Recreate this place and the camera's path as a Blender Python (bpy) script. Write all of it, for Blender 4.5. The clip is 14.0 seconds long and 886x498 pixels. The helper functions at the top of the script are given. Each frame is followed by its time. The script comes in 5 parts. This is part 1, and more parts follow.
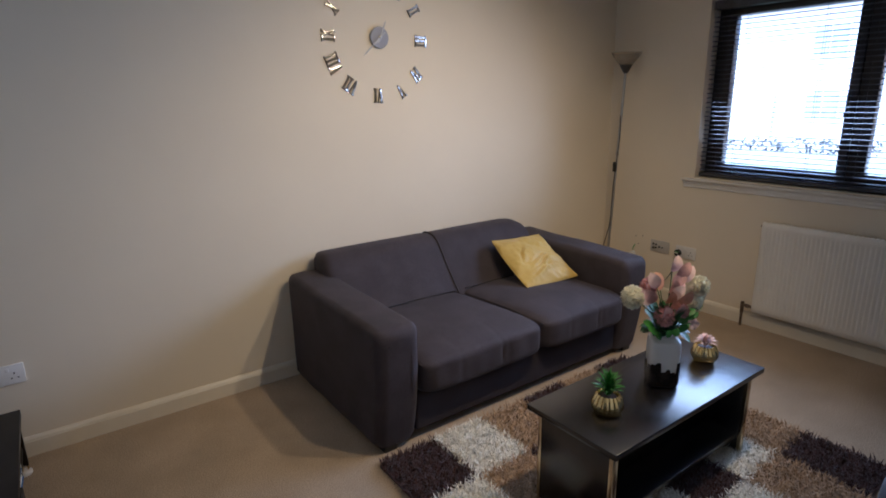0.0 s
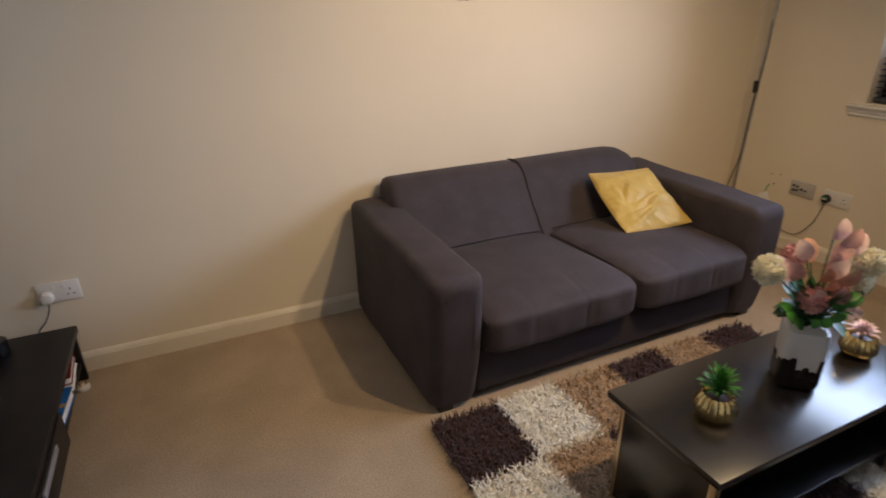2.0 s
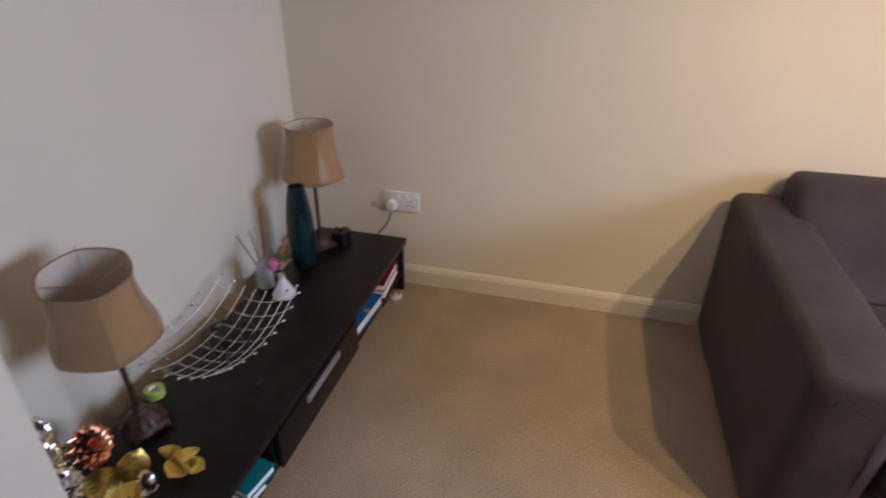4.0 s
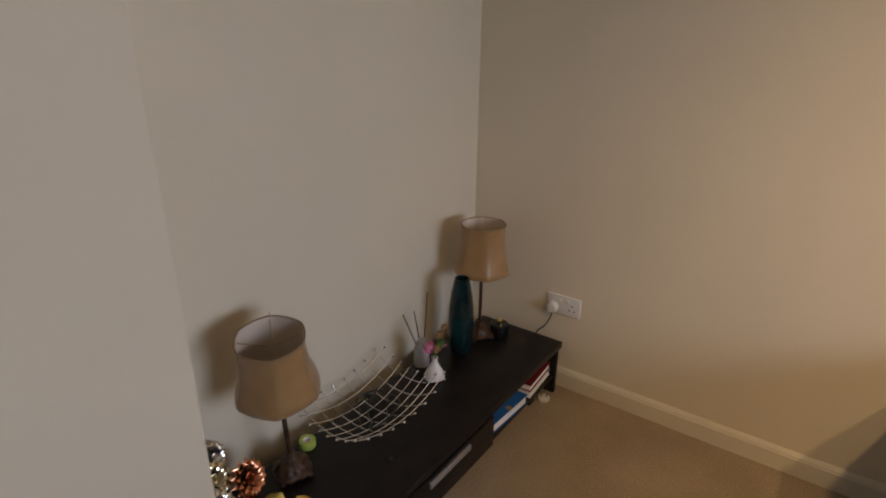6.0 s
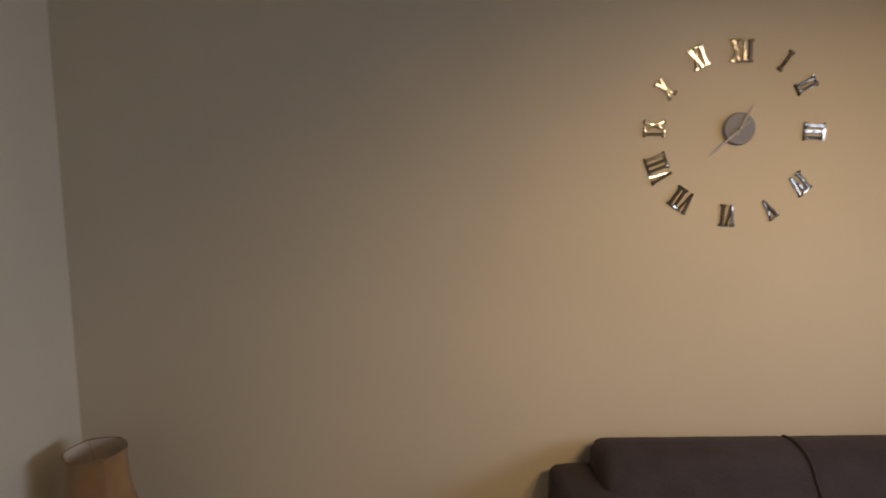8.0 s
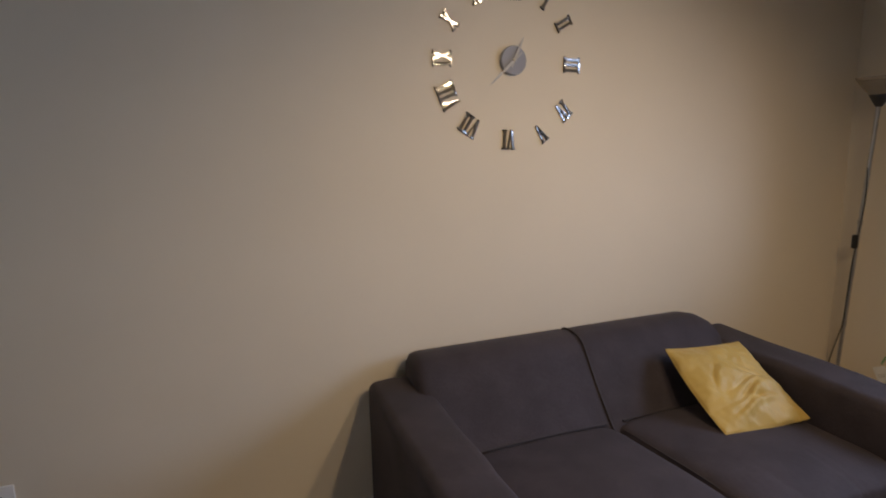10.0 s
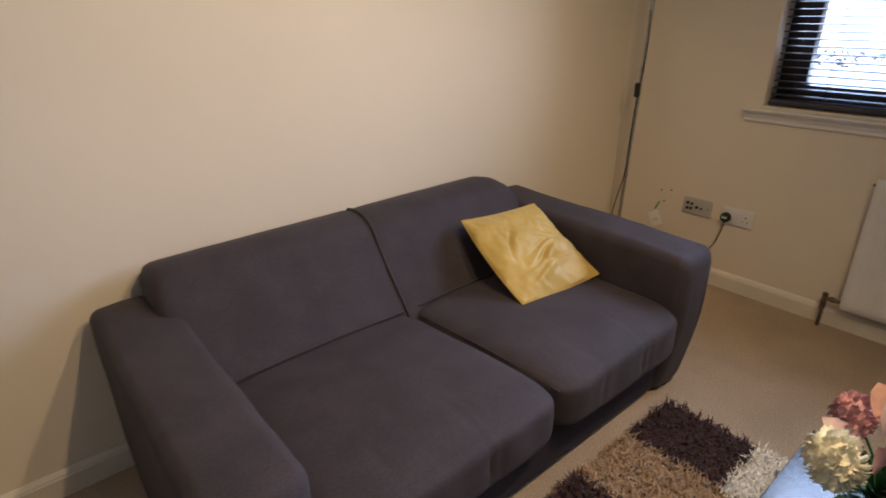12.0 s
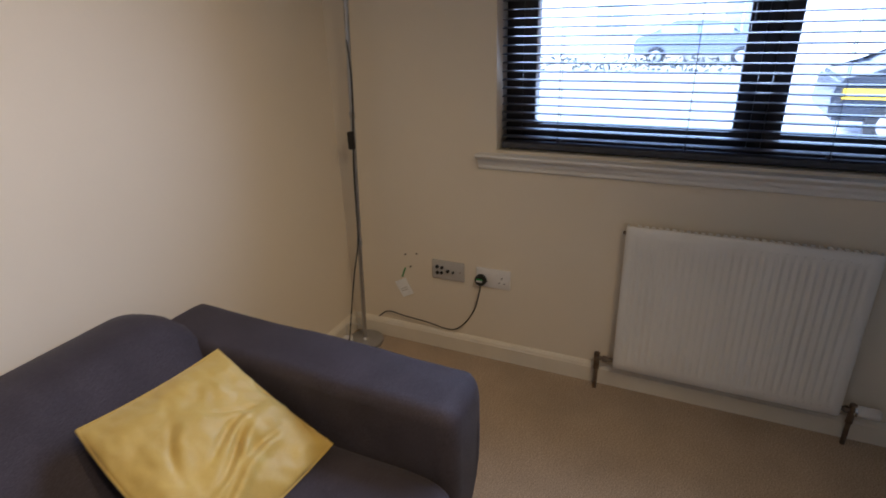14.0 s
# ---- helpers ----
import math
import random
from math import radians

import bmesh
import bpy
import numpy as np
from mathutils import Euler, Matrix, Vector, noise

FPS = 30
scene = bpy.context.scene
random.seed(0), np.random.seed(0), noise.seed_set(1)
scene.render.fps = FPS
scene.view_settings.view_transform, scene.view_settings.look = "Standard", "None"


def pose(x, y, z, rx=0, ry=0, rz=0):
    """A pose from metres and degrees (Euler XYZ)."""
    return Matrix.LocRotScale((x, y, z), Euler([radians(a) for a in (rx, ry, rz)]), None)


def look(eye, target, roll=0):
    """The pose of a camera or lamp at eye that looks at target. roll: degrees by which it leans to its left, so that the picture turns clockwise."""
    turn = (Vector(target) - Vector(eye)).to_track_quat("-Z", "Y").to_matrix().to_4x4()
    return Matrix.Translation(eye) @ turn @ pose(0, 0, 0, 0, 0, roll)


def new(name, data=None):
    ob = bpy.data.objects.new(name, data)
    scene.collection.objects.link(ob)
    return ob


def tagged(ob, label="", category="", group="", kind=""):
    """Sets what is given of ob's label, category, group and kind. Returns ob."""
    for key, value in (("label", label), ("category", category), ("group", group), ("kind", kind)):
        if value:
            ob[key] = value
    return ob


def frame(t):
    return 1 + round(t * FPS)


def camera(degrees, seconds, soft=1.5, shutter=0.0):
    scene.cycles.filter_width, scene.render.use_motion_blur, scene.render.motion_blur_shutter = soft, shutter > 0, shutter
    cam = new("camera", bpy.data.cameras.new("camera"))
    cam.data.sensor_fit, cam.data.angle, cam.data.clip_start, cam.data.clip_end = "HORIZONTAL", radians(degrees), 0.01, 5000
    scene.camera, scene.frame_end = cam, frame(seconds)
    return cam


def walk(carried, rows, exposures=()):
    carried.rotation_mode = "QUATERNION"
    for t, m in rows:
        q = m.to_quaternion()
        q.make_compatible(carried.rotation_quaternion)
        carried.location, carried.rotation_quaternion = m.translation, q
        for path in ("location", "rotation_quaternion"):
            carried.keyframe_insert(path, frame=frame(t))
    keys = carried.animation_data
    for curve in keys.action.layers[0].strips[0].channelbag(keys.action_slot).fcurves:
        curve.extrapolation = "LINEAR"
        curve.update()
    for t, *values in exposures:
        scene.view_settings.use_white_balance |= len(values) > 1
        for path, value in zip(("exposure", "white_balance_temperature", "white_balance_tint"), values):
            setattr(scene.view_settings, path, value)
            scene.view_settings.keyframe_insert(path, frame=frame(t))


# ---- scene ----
cam = camera(77.1, 14.0, soft=1.7, shutter=0.3)
PATH = [
    (0, (0.709, -2.718, 1.433), (1.838, -1.151, 0.913), -1.05),
    (0.5, (0.758, -2.685, 1.428), (1.855, -1.146, 0.776), -0.95),
    (1, (0.82, -2.635, 1.424), (1.863, -1.099, 0.681), -0.85),
    (1.5, (0.934, -2.529, 1.419), (1.88, -0.956, 0.625), -0.8),
    (2, (1.009, -2.434, 1.388), (1.781, -0.769, 0.593), -0.95),
    (2.5, (1.02, -2.315, 1.38), (1.519, -0.557, 0.57), -0.43),
    (3, (1.07, -2.104, 1.341), (1.313, -0.313, 0.486), -0.02),
    (3.5, (1.115, -2.011, 1.296), (1.107, -0.234, 0.378), 0.22),
    (4, (1.138, -1.985, 1.3), (0.699, -0.286, 0.342), 0.6),
    (4.2, (1.138, -2.0, 1.316), (0.533, -0.367, 0.331), 1.13),
    (5.25, (1.21, -1.975, 1.37), (0.04, -0.63, 0.54), 0.5),
    (6.3, (1.262, -1.962, 1.45), (0.226, -0.381, 0.803), 0.2),
    (6.5, (1.262, -1.936, 1.468), (0.265, -0.304, 0.879), -0.05),
    (7, (1.203, -1.912, 1.486), (0.542, -0.072, 1.064), 0.4),
    (7.5, (1.21, -1.905, 1.543), (0.958, 0.054, 1.225), 0.6),
    (8, (1.211, -1.898, 1.579), (1.273, 0.085, 1.328), 0.3),
    (8.2, (1.209, -1.891, 1.572), (1.372, 0.09, 1.354), 0.3),
    (9.25, (1.215, -1.93, 1.505), (1.69, -0.02, 1.27), -0.7),
    (10.3, (1.23, -1.972, 1.385), (2.01, -0.183, 0.946), -1.0),
    (10.5, (1.241, -1.957, 1.36), (2.055, -0.205, 0.846), -0.89),
    (11, (1.314, -1.886, 1.289), (2.196, -0.232, 0.593), -0.91),
    (11.5, (1.439, -1.778, 1.31), (2.451, -0.243, 0.525), -0.91),
    (12, (1.545, -1.707, 1.333), (2.719, -0.3, 0.532), -1.04),
    (12.5, (1.689, -1.58, 1.345), (3.025, -0.331, 0.534), -1.21),
    (13, (1.843, -1.478, 1.369), (3.326, -0.414, 0.552), -1.51),
    (13.5, (2.11, -1.423, 1.375), (3.696, -0.51, 0.568), -1.83),
    (14, (2.307, -1.381, 1.38), (3.974, -0.598, 0.598), -1.98),
]
EXPOSURES = [(0.0, 3.72, 5150, 10), (2.5, 4.0, 6300, 12), (3.2, 4.05, 6350, 13), (4.2, 4.3, 5900, 14), (6.3, 3.62, 7250, 13), (7.5, 3.36, 7200, 12), (8.2, 3.2, 6850, 11), (10.3, 3.42, 5650, 11), (12.5, 3.9, 5850, 12), (14.0, 3.74, 5250, 11)]
walk(cam, [(t, look(eye, target, roll)) for t, eye, target, roll in PATH], EXPOSURES)

# ---- light ----
world = bpy.data.worlds.new("sky")
scene.world = world
world.use_nodes = True
wn = world.node_tree.nodes
sky = wn.new("ShaderNodeTexSky")
sky.sky_type, sky.sun_disc = "NISHITA", False
sky.sun_elevation, sky.sun_rotation = radians(38), radians(-20)
sky.dust_density, sky.air_density, sky.ozone_density = 1.0, 1.0, 1.6
wn["Background"].inputs["Strength"].default_value = 0.14
cloud = wn.new("ShaderNodeMix")
cloud.data_type, cloud.blend_type = "RGBA", "MULTIPLY"
cloud.inputs["Factor"].default_value, cloud.inputs["B"].default_value = 1.0, (1.0, 0.92, 1.03, 1)
world.node_tree.links.new(sky.outputs[0], cloud.inputs["A"])
world.node_tree.links.new(cloud.outputs["Result"], wn["Background"].inputs["Color"])
sun = new("sun", bpy.data.lights.new("sun", "SUN"))
sun.data.energy, sun.data.angle, sun.data.color = 1.2, radians(12), (1.0, 0.97, 0.93)
sun.matrix_world = look((-10, 27, 23), (0, 0, 0))


def spot(x, y, z, tx, ty, tz, watts):
    lamp = new("bulb_light", bpy.data.lights.new("bulb_light", "SPOT"))
    lamp.data.energy, lamp.data.color = watts, (1.0, 0.69, 0.36)
    lamp.data.spot_size, lamp.data.spot_blend, lamp.data.shadow_soft_size = radians(114), 1.0, 0.035
    lamp.matrix_world = look((x, y, z), (tx, ty, tz))
    return lamp


LIGHT_X, LIGHT_Y, LIGHT_Z = (2.24, 2.66), -1.88, 2.27
for lx in LIGHT_X:
    spot(lx, LIGHT_Y, LIGHT_Z, 2.50 + 0.3 * (lx - 2.45), -0.15, 0.12, 4.3)

# daylight of the overcast sky, standing in the window's opening before the blind
daylight = new("window_daylight", bpy.data.lights.new("window_daylight", "AREA"))
daylight.data.shape, daylight.data.size, daylight.data.size_y = "RECTANGLE", 0.98, 1.56
daylight.data.energy, daylight.data.color = 2.0, (0.67, 0.78, 1.0)
daylight.data.spread = radians(118)
daylight.matrix_world = look((4.235 + 0.012, -1.534, 1.445), (0.235, -1.534, 0.1)) @ pose(0, 0, 0, 0, 0, 90)


# ---- materials ----
def mat(name, color, rough=0.6, metal=0.0, var=0.08, scale=6.0, bump=0.0, bump_scale=200.0, color2=None, fine=0.0, spec=0.5, sheen=0.0,
        transmission=0.0, emit=0.0, random_tint=0.0):
    """A surface with stains at one scale, grain at another, and fine relief."""
    m = bpy.data.materials.new(name)
    m.use_nodes = True
    t, n = m.node_tree.links, m.node_tree.nodes
    b = n["Principled BSDF"]
    b.inputs["Roughness"].default_value, b.inputs["Metallic"].default_value = rough, metal
    b.inputs["Specular IOR Level"].default_value = spec
    b.inputs["Sheen Weight"].default_value = sheen
    b.inputs["Transmission Weight"].default_value = transmission
    if emit:
        b.inputs["Emission Color"].default_value, b.inputs["Emission Strength"].default_value = (*color, 1), emit
    co = n.new("ShaderNodeTexCoord")
    big = n.new("ShaderNodeTexNoise")
    big.inputs["Scale"].default_value, big.inputs["Detail"].default_value = scale, 5
    t.new(co.outputs["Object"], big.inputs["Vector"])
    mix = n.new("ShaderNodeMix")
    mix.data_type = "RGBA"
    c2 = color2 or [max(0, c * (1 - 2 * var)) for c in color]
    c1 = color if color2 else [min(1, c * (1 + var)) for c in color]
    mix.inputs["A"].default_value, mix.inputs["B"].default_value = (*c1, 1), (*c2, 1)
    ramp = n.new("ShaderNodeMapRange")
    ramp.inputs["From Min"].default_value, ramp.inputs["From Max"].default_value = 0.35, 0.65
    t.new(big.outputs["Fac"], ramp.inputs["Value"])
    t.new(ramp.outputs["Result"], mix.inputs["Factor"])
    out = mix.outputs["Result"]
    grain = n.new("ShaderNodeTexNoise")
    grain.inputs["Scale"].default_value, grain.inputs["Detail"].default_value = bump_scale, 3
    t.new(co.outputs["Object"], grain.inputs["Vector"])
    if fine or random_tint:
        hsv = n.new("ShaderNodeHueSaturation")
        value = n.new("ShaderNodeMapRange")
        value.inputs["To Min"].default_value, value.inputs["To Max"].default_value = 1 - fine, 1 + fine
        value.inputs["From Min"].default_value, value.inputs["From Max"].default_value = 0.3, 0.7
        t.new(grain.outputs["Fac"], value.inputs["Value"])
        last = value.outputs["Result"]
        if random_tint:
            geo = n.new("ShaderNodeNewGeometry")
            rnd = n.new("ShaderNodeMapRange")
            rnd.inputs["To Min"].default_value, rnd.inputs["To Max"].default_value = 1 - random_tint, 1 + random_tint
            t.new(geo.outputs["Random Per Island"], rnd.inputs["Value"])
            mul = n.new("ShaderNodeMath")
            mul.operation = "MULTIPLY"
            t.new(last, mul.inputs[0])
            t.new(rnd.outputs["Result"], mul.inputs[1])
            last = mul.outputs[0]
        t.new(last, hsv.inputs["Value"])
        t.new(out, hsv.inputs["Color"])
        out = hsv.outputs["Color"]
    t.new(out, b.inputs["Base Color"])
    if bump:
        bp = n.new("ShaderNodeBump")
        bp.inputs["Strength"].default_value, bp.inputs["Distance"].default_value = bump, 0.002
        t.new(grain.outputs["Fac"], bp.inputs["Height"])
        t.new(bp.outputs["Normal"], b.inputs["Normal"])
    return m


def pane_mat():
    m = bpy.data.materials.new("window_glass")
    m.use_nodes = True
    n, t = m.node_tree.nodes, m.node_tree.links
    n.remove(n["Principled BSDF"])
    clear, gloss, mix = n.new("ShaderNodeBsdfTransparent"), n.new("ShaderNodeBsdfGlossy"), n.new("ShaderNodeMixShader")
    clear.inputs["Color"].default_value = (0.93, 0.96, 0.95, 1)
    gloss.inputs["Roughness"].default_value = 0.02
    mix.inputs["Fac"].default_value = 0.05
    t.new(clear.outputs[0], mix.inputs[1])
    t.new(gloss.outputs[0], mix.inputs[2])
    t.new(mix.outputs[0], n["Material Output"].inputs["Surface"])
    return m


PAINT = mat("magnolia_wall_paint", (0.76, 0.68, 0.54), 0.75, var=0.015, scale=1.5, bump=0.12, bump_scale=90, spec=0.25)
CEIL = mat("white_ceiling_paint", (0.8, 0.79, 0.76), 0.8, var=0.015, scale=1.2, bump=0.1, bump_scale=70, spec=0.2)
TRIM = mat("white_gloss_trim_paint", (0.74, 0.68, 0.56), 0.35, var=0.02, scale=8, bump=0.05, bump_scale=60)
CARPET = mat("beige_carpet", (0.40, 0.31, 0.215), 0.95, var=0.06, scale=3.5, bump=0.75, bump_scale=220, fine=0.36, spec=0.1, sheen=0.15)
FABRIC = mat("slate_sofa_fabric", (0.045, 0.036, 0.043), 0.75, var=0.09, scale=9, bump=0.7, bump_scale=380, fine=0.35, spec=0.3, sheen=0.04)
FABRIC_DARK = mat("slate_sofa_base_fabric", (0.055, 0.047, 0.055), 0.9, var=0.08, scale=4, bump=0.5, bump_scale=900, fine=0.1, spec=0.15)
PIPING = mat("dark_piping_cord", (0.04, 0.033, 0.038), 0.8, bump=0.3, bump_scale=600)
BLUE_FABRIC = mat("blue_grey_chair_fabric", (0.09, 0.105, 0.14), 0.85, var=0.08, scale=5, bump=0.4, bump_scale=800, fine=0.1, sheen=0.2)
YELLOW = mat("mustard_velvet", (0.50, 0.345, 0.075), 0.5, var=0.05, scale=9, bump=0.3, bump_scale=500, fine=0.06, sheen=0.15)
BLACKWOOD = mat("black_ash_veneer", (0.009, 0.008, 0.010), 0.25, var=0.2, scale=14, bump=0.05, bump_scale=140, fine=0.15, spec=1.0)
TVWOOD = mat("black_brown_veneer", (0.010, 0.008, 0.008), 0.42, var=0.2, scale=14, bump=0.15, bump_scale=140, fine=0.15, spec=0.25)
CHROME = mat("polished_chrome", (0.78, 0.78, 0.79), 0.12, 1.0, var=0.03, scale=20)
MIRROR = mat("silver_mirror_acrylic", (0.74, 0.74, 0.75), 0.10, 1.0, var=0.02, scale=30, bump=0.8, bump_scale=70)
BLACKEDGE = mat("black_plastic_edge", (0.012, 0.012, 0.013), 0.4)
GREYPLASTIC = mat("grey_clock_plastic", (0.30, 0.31, 0.36), 0.45, var=0.04)
SILVERPLASTIC = mat("silver_painted_steel", (0.42, 0.42, 0.43), 0.38, 0.7, var=0.05, scale=15)
STEEL = mat("brushed_steel_pole", (0.5, 0.5, 0.5), 0.35, 0.9, var=0.05, scale=20)
DARKGREY = mat("dark_grey_plastic", (0.045, 0.045, 0.05), 0.45)
WHITEPLASTIC = mat("white_socket_plastic", (0.76, 0.74, 0.71), 0.3, var=0.02, scale=20)
GREYPLATE = mat("pale_grey_plate", (0.48, 0.46, 0.43), 0.35, var=0.03, scale=20)
BLACKPLASTIC = mat("black_cable_rubber", (0.012, 0.012, 0.012), 0.45)
RADPAINT = mat("white_radiator_enamel", (0.78, 0.76, 0.71), 0.32, var=0.02, scale=6, bump=0.03, bump_scale=60)
PIPE = mat("tarnished_copper_pipe", (0.22, 0.17, 0.13), 0.4, 0.8, var=0.2, scale=30)
BLINDWOOD = mat("black_blind_slat", (0.045, 0.047, 0.06), 0.55, var=0.15, scale=20)
FRAMEBROWN = mat("dark_brown_window_frame", (0.02, 0.017, 0.02), 0.38, var=0.12, scale=12)
CORD = mat("dark_cord", (0.02, 0.02, 0.022), 0.8)
SATIN = mat("beige_satin_shade", (0.36, 0.205, 0.085), 0.36, var=0.05, scale=20, bump=0.25, bump_scale=500, fine=0.05, sheen=0.3)
SATIN_IN = mat("pale_shade_lining", (0.62, 0.52, 0.43), 0.7, var=0.04)
BRAID = mat("brown_braid_trim", (0.30, 0.20, 0.11), 0.7, bump=0.6, bump_scale=700, fine=0.2)
BRONZE = mat("aged_bronze_resin", (0.07, 0.035, 0.022), 0.42, 0.3, var=0.3, scale=60, bump=0.5, bump_scale=160)
TEAL = mat("dark_teal_glaze", (0.003, 0.032, 0.036), 0.10, var=0.3, scale=10, color2=(0.006, 0.010, 0.013))
BLACKGLASS = mat("black_glass", (0.008, 0.008, 0.009), 0.12)
GOLD = mat("polished_gold", (0.82, 0.62, 0.27), 0.15, 1.0, var=0.08, scale=25)
GOLDFOIL = mat("gold_foil", (0.88, 0.62, 0.14), 0.16, 1.0, var=0.1, scale=40, bump=0.4, bump_scale=60)
SILVERFOIL = mat("silver_foil", (0.86, 0.85, 0.83), 0.14, 1.0, var=0.1, scale=40, bump=0.4, bump_scale=60)
CHAMPAGNE = mat("champagne_foil", (0.80, 0.72, 0.52), 0.16, 1.0, var=0.1, scale=40, bump=0.4, bump_scale=60)
COPPERFOIL = mat("rose_gold_foil", (0.68, 0.30, 0.17), 0.22, 1.0, var=0.1, scale=40, bump=0.4, bump_scale=60)
FROSTGLASS = mat("frosted_grey_glass", (0.62, 0.63, 0.66), 0.3, var=0.05, transmission=0.35)
WHITECERAMIC = mat("white_ceramic_glaze", (0.74, 0.73, 0.72), 0.18, var=0.02)
BROWNGLAZE = mat("dark_brown_drip_glaze", (0.022, 0.015, 0.012), 0.22, var=0.2, scale=30)
REED = mat("black_reed", (0.015, 0.013, 0.013), 0.7)
PINKPETAL = mat("dusty_pink_petal", (0.78, 0.46, 0.44), 0.65, var=0.18, scale=30, random_tint=0.25)
PALEPINK = mat("pale_pink_petal", (0.80, 0.60, 0.58), 0.65, var=0.12, scale=30, random_tint=0.2)
PEACH = mat("peach_petal", (0.64, 0.36, 0.26), 0.65, var=0.15, scale=30, random_tint=0.2)
CREAMPETAL = mat("cream_petal", (0.92, 0.88, 0.70), 0.7, var=0.06, scale=40, random_tint=0.15)
ROSEPOM = mat("rose_pompom_petal", (0.62, 0.34, 0.33), 0.7, var=0.1, scale=40, random_tint=0.25)
MAGENTA = mat("bright_pink_petal", (0.66, 0.22, 0.38), 0.6, var=0.1, scale=40, random_tint=0.15)
LEAF = mat("dark_green_leaf", (0.025, 0.10, 0.03), 0.45, var=0.2, scale=30, random_tint=0.35)
LEAFBRIGHT = mat("bright_green_leaf", (0.06, 0.24, 0.035), 0.45, var=0.2, scale=30, random_tint=0.35)
TANFLOWER = mat("dried_tan_flower", (0.40, 0.24, 0.10), 0.8, var=0.15, scale=40, random_tint=0.2)
LIME = mat("lime_tape", (0.42, 0.52, 0.10), 0.4, var=0.05)
PAPER = mat("white_paper", (0.88, 0.88, 0.86), 0.8, var=0.03, scale=40)
BOOKTEAL = mat("teal_book_cover", (0.01, 0.20, 0.24), 0.4, var=0.05)
BOOKBLUE = mat("blue_book_cover", (0.02, 0.14, 0.42), 0.4, var=0.05)
BOOKRED = mat("dark_red_book_cover", (0.20, 0.015, 0.02), 0.45, var=0.08)
REDTHREAD = mat("red_ribbon", (0.5, 0.02, 0.02), 0.6)
GREENTIE = mat("green_tie", (0.04, 0.35, 0.08), 0.5)
BRASS = mat("brass_strip", (0.62, 0.50, 0.32), 0.22, 1.0, var=0.05)
RUGCREAM = mat("cream_shag_yarn", (0.85, 0.81, 0.71), 0.85, var=0.08, scale=30, random_tint=0.18, sheen=0.2)
RUGTAN = mat("tan_shag_yarn", (0.42, 0.28, 0.16), 0.85, var=0.12, scale=30, random_tint=0.25, sheen=0.2)
RUGBROWN = mat("dark_brown_shag_yarn", (0.045, 0.015, 0.014), 0.85, var=0.15, scale=30, random_tint=0.35, sheen=0.2)
PANE = pane_mat()


def frosted_mat():
    """Thin frosted glass: mostly clear, with a little milk in it."""
    m = bpy.data.materials.new("frosted_glass_shade")
    m.use_nodes = True
    n, t = m.node_tree.nodes, m.node_tree.links
    n.remove(n["Principled BSDF"])
    clear, milk, mix = n.new("ShaderNodeBsdfTransparent"), n.new("ShaderNodeBsdfDiffuse"), n.new("ShaderNodeMixShader")
    clear.inputs["Color"].default_value = (0.93, 0.92, 0.90, 1)
    milk.inputs["Color"].default_value = (0.5, 0.46, 0.40, 1)
    mix.inputs["Fac"].default_value = 0.22
    t.new(clear.outputs[0], mix.inputs[1])
    t.new(milk.outputs[0], mix.inputs[2])
    t.new(mix.outputs[0], n["Material Output"].inputs["Surface"])
    return m


FROST = frosted_mat()
PAVING = mat("grey_paving", (0.36, 0.35, 0.36), 0.85, var=0.1, scale=0.8, bump=0.3, bump_scale=40)
GRASS = mat("mown_grass", (0.10, 0.13, 0.06), 0.9, var=0.2, scale=2.0, bump=0.5, bump_scale=60)
RENDER_WALL = mat("pale_render", (0.74, 0.73, 0.72), 0.85, var=0.06, scale=0.6)
# dark brown for the added daylight-blocking wall outside
BLOCKERBROWN = mat("brown_blocker_wall", (0.20, 0.13, 0.09), 0.9, var=0.12, scale=3, bump=0.3, bump_scale=30)
SLATE = mat("roof_slate", (0.13, 0.13, 0.14), 0.7, var=0.15, scale=2)
DARKGLASS = mat("pale_house_glass", (0.30, 0.36, 0.36), 0.15)
CARPAINT = mat("dark_car_paint", (0.03, 0.035, 0.045), 0.2, var=0.05)
CARBLUE = mat("blue_grey_car_paint", (0.13, 0.15, 0.19), 0.3, var=0.05)
CARYELLOW = mat("yellow_stripe", (0.75, 0.52, 0.03), 0.35, var=0.05)
HEDGE = mat("hedge_leaf", (0.16, 0.16, 0.13), 0.8, var=0.3, scale=4, random_tint=0.3)
FENCEGREY = mat("grey_fence_metal", (0.2, 0.2, 0.21), 0.5)


# ---- mesh helpers ----
def finish(name, bm, material, parent=None, label="", smooth=True, angle=40):
    me = bpy.data.meshes.new(name)
    bmesh.ops.recalc_face_normals(bm, faces=bm.faces)
    bm.to_mesh(me)
    bm.free()
    for m in material if isinstance(material, (list, tuple)) else (material,):
        me.materials.append(m)
    if smooth:
        me.polygons.foreach_set("use_smooth", [True] * len(me.polygons))
        me.set_sharp_from_angle(angle=radians(angle))
    ob = new(name, me)
    if parent:
        ob.parent = parent
    if label:
        tagged(ob, label)
    return ob


part = finish


def structure(name, bm, material, label, category, **kw):
    return tagged(finish(name, bm, material, **kw), label, category, kind="structure")


def thing(name, label, category, m=None, group=""):
    ob = new(name)
    ob.empty_display_size = 0.05
    if m:
        ob.matrix_world = m
    return tagged(ob, label, category, group)


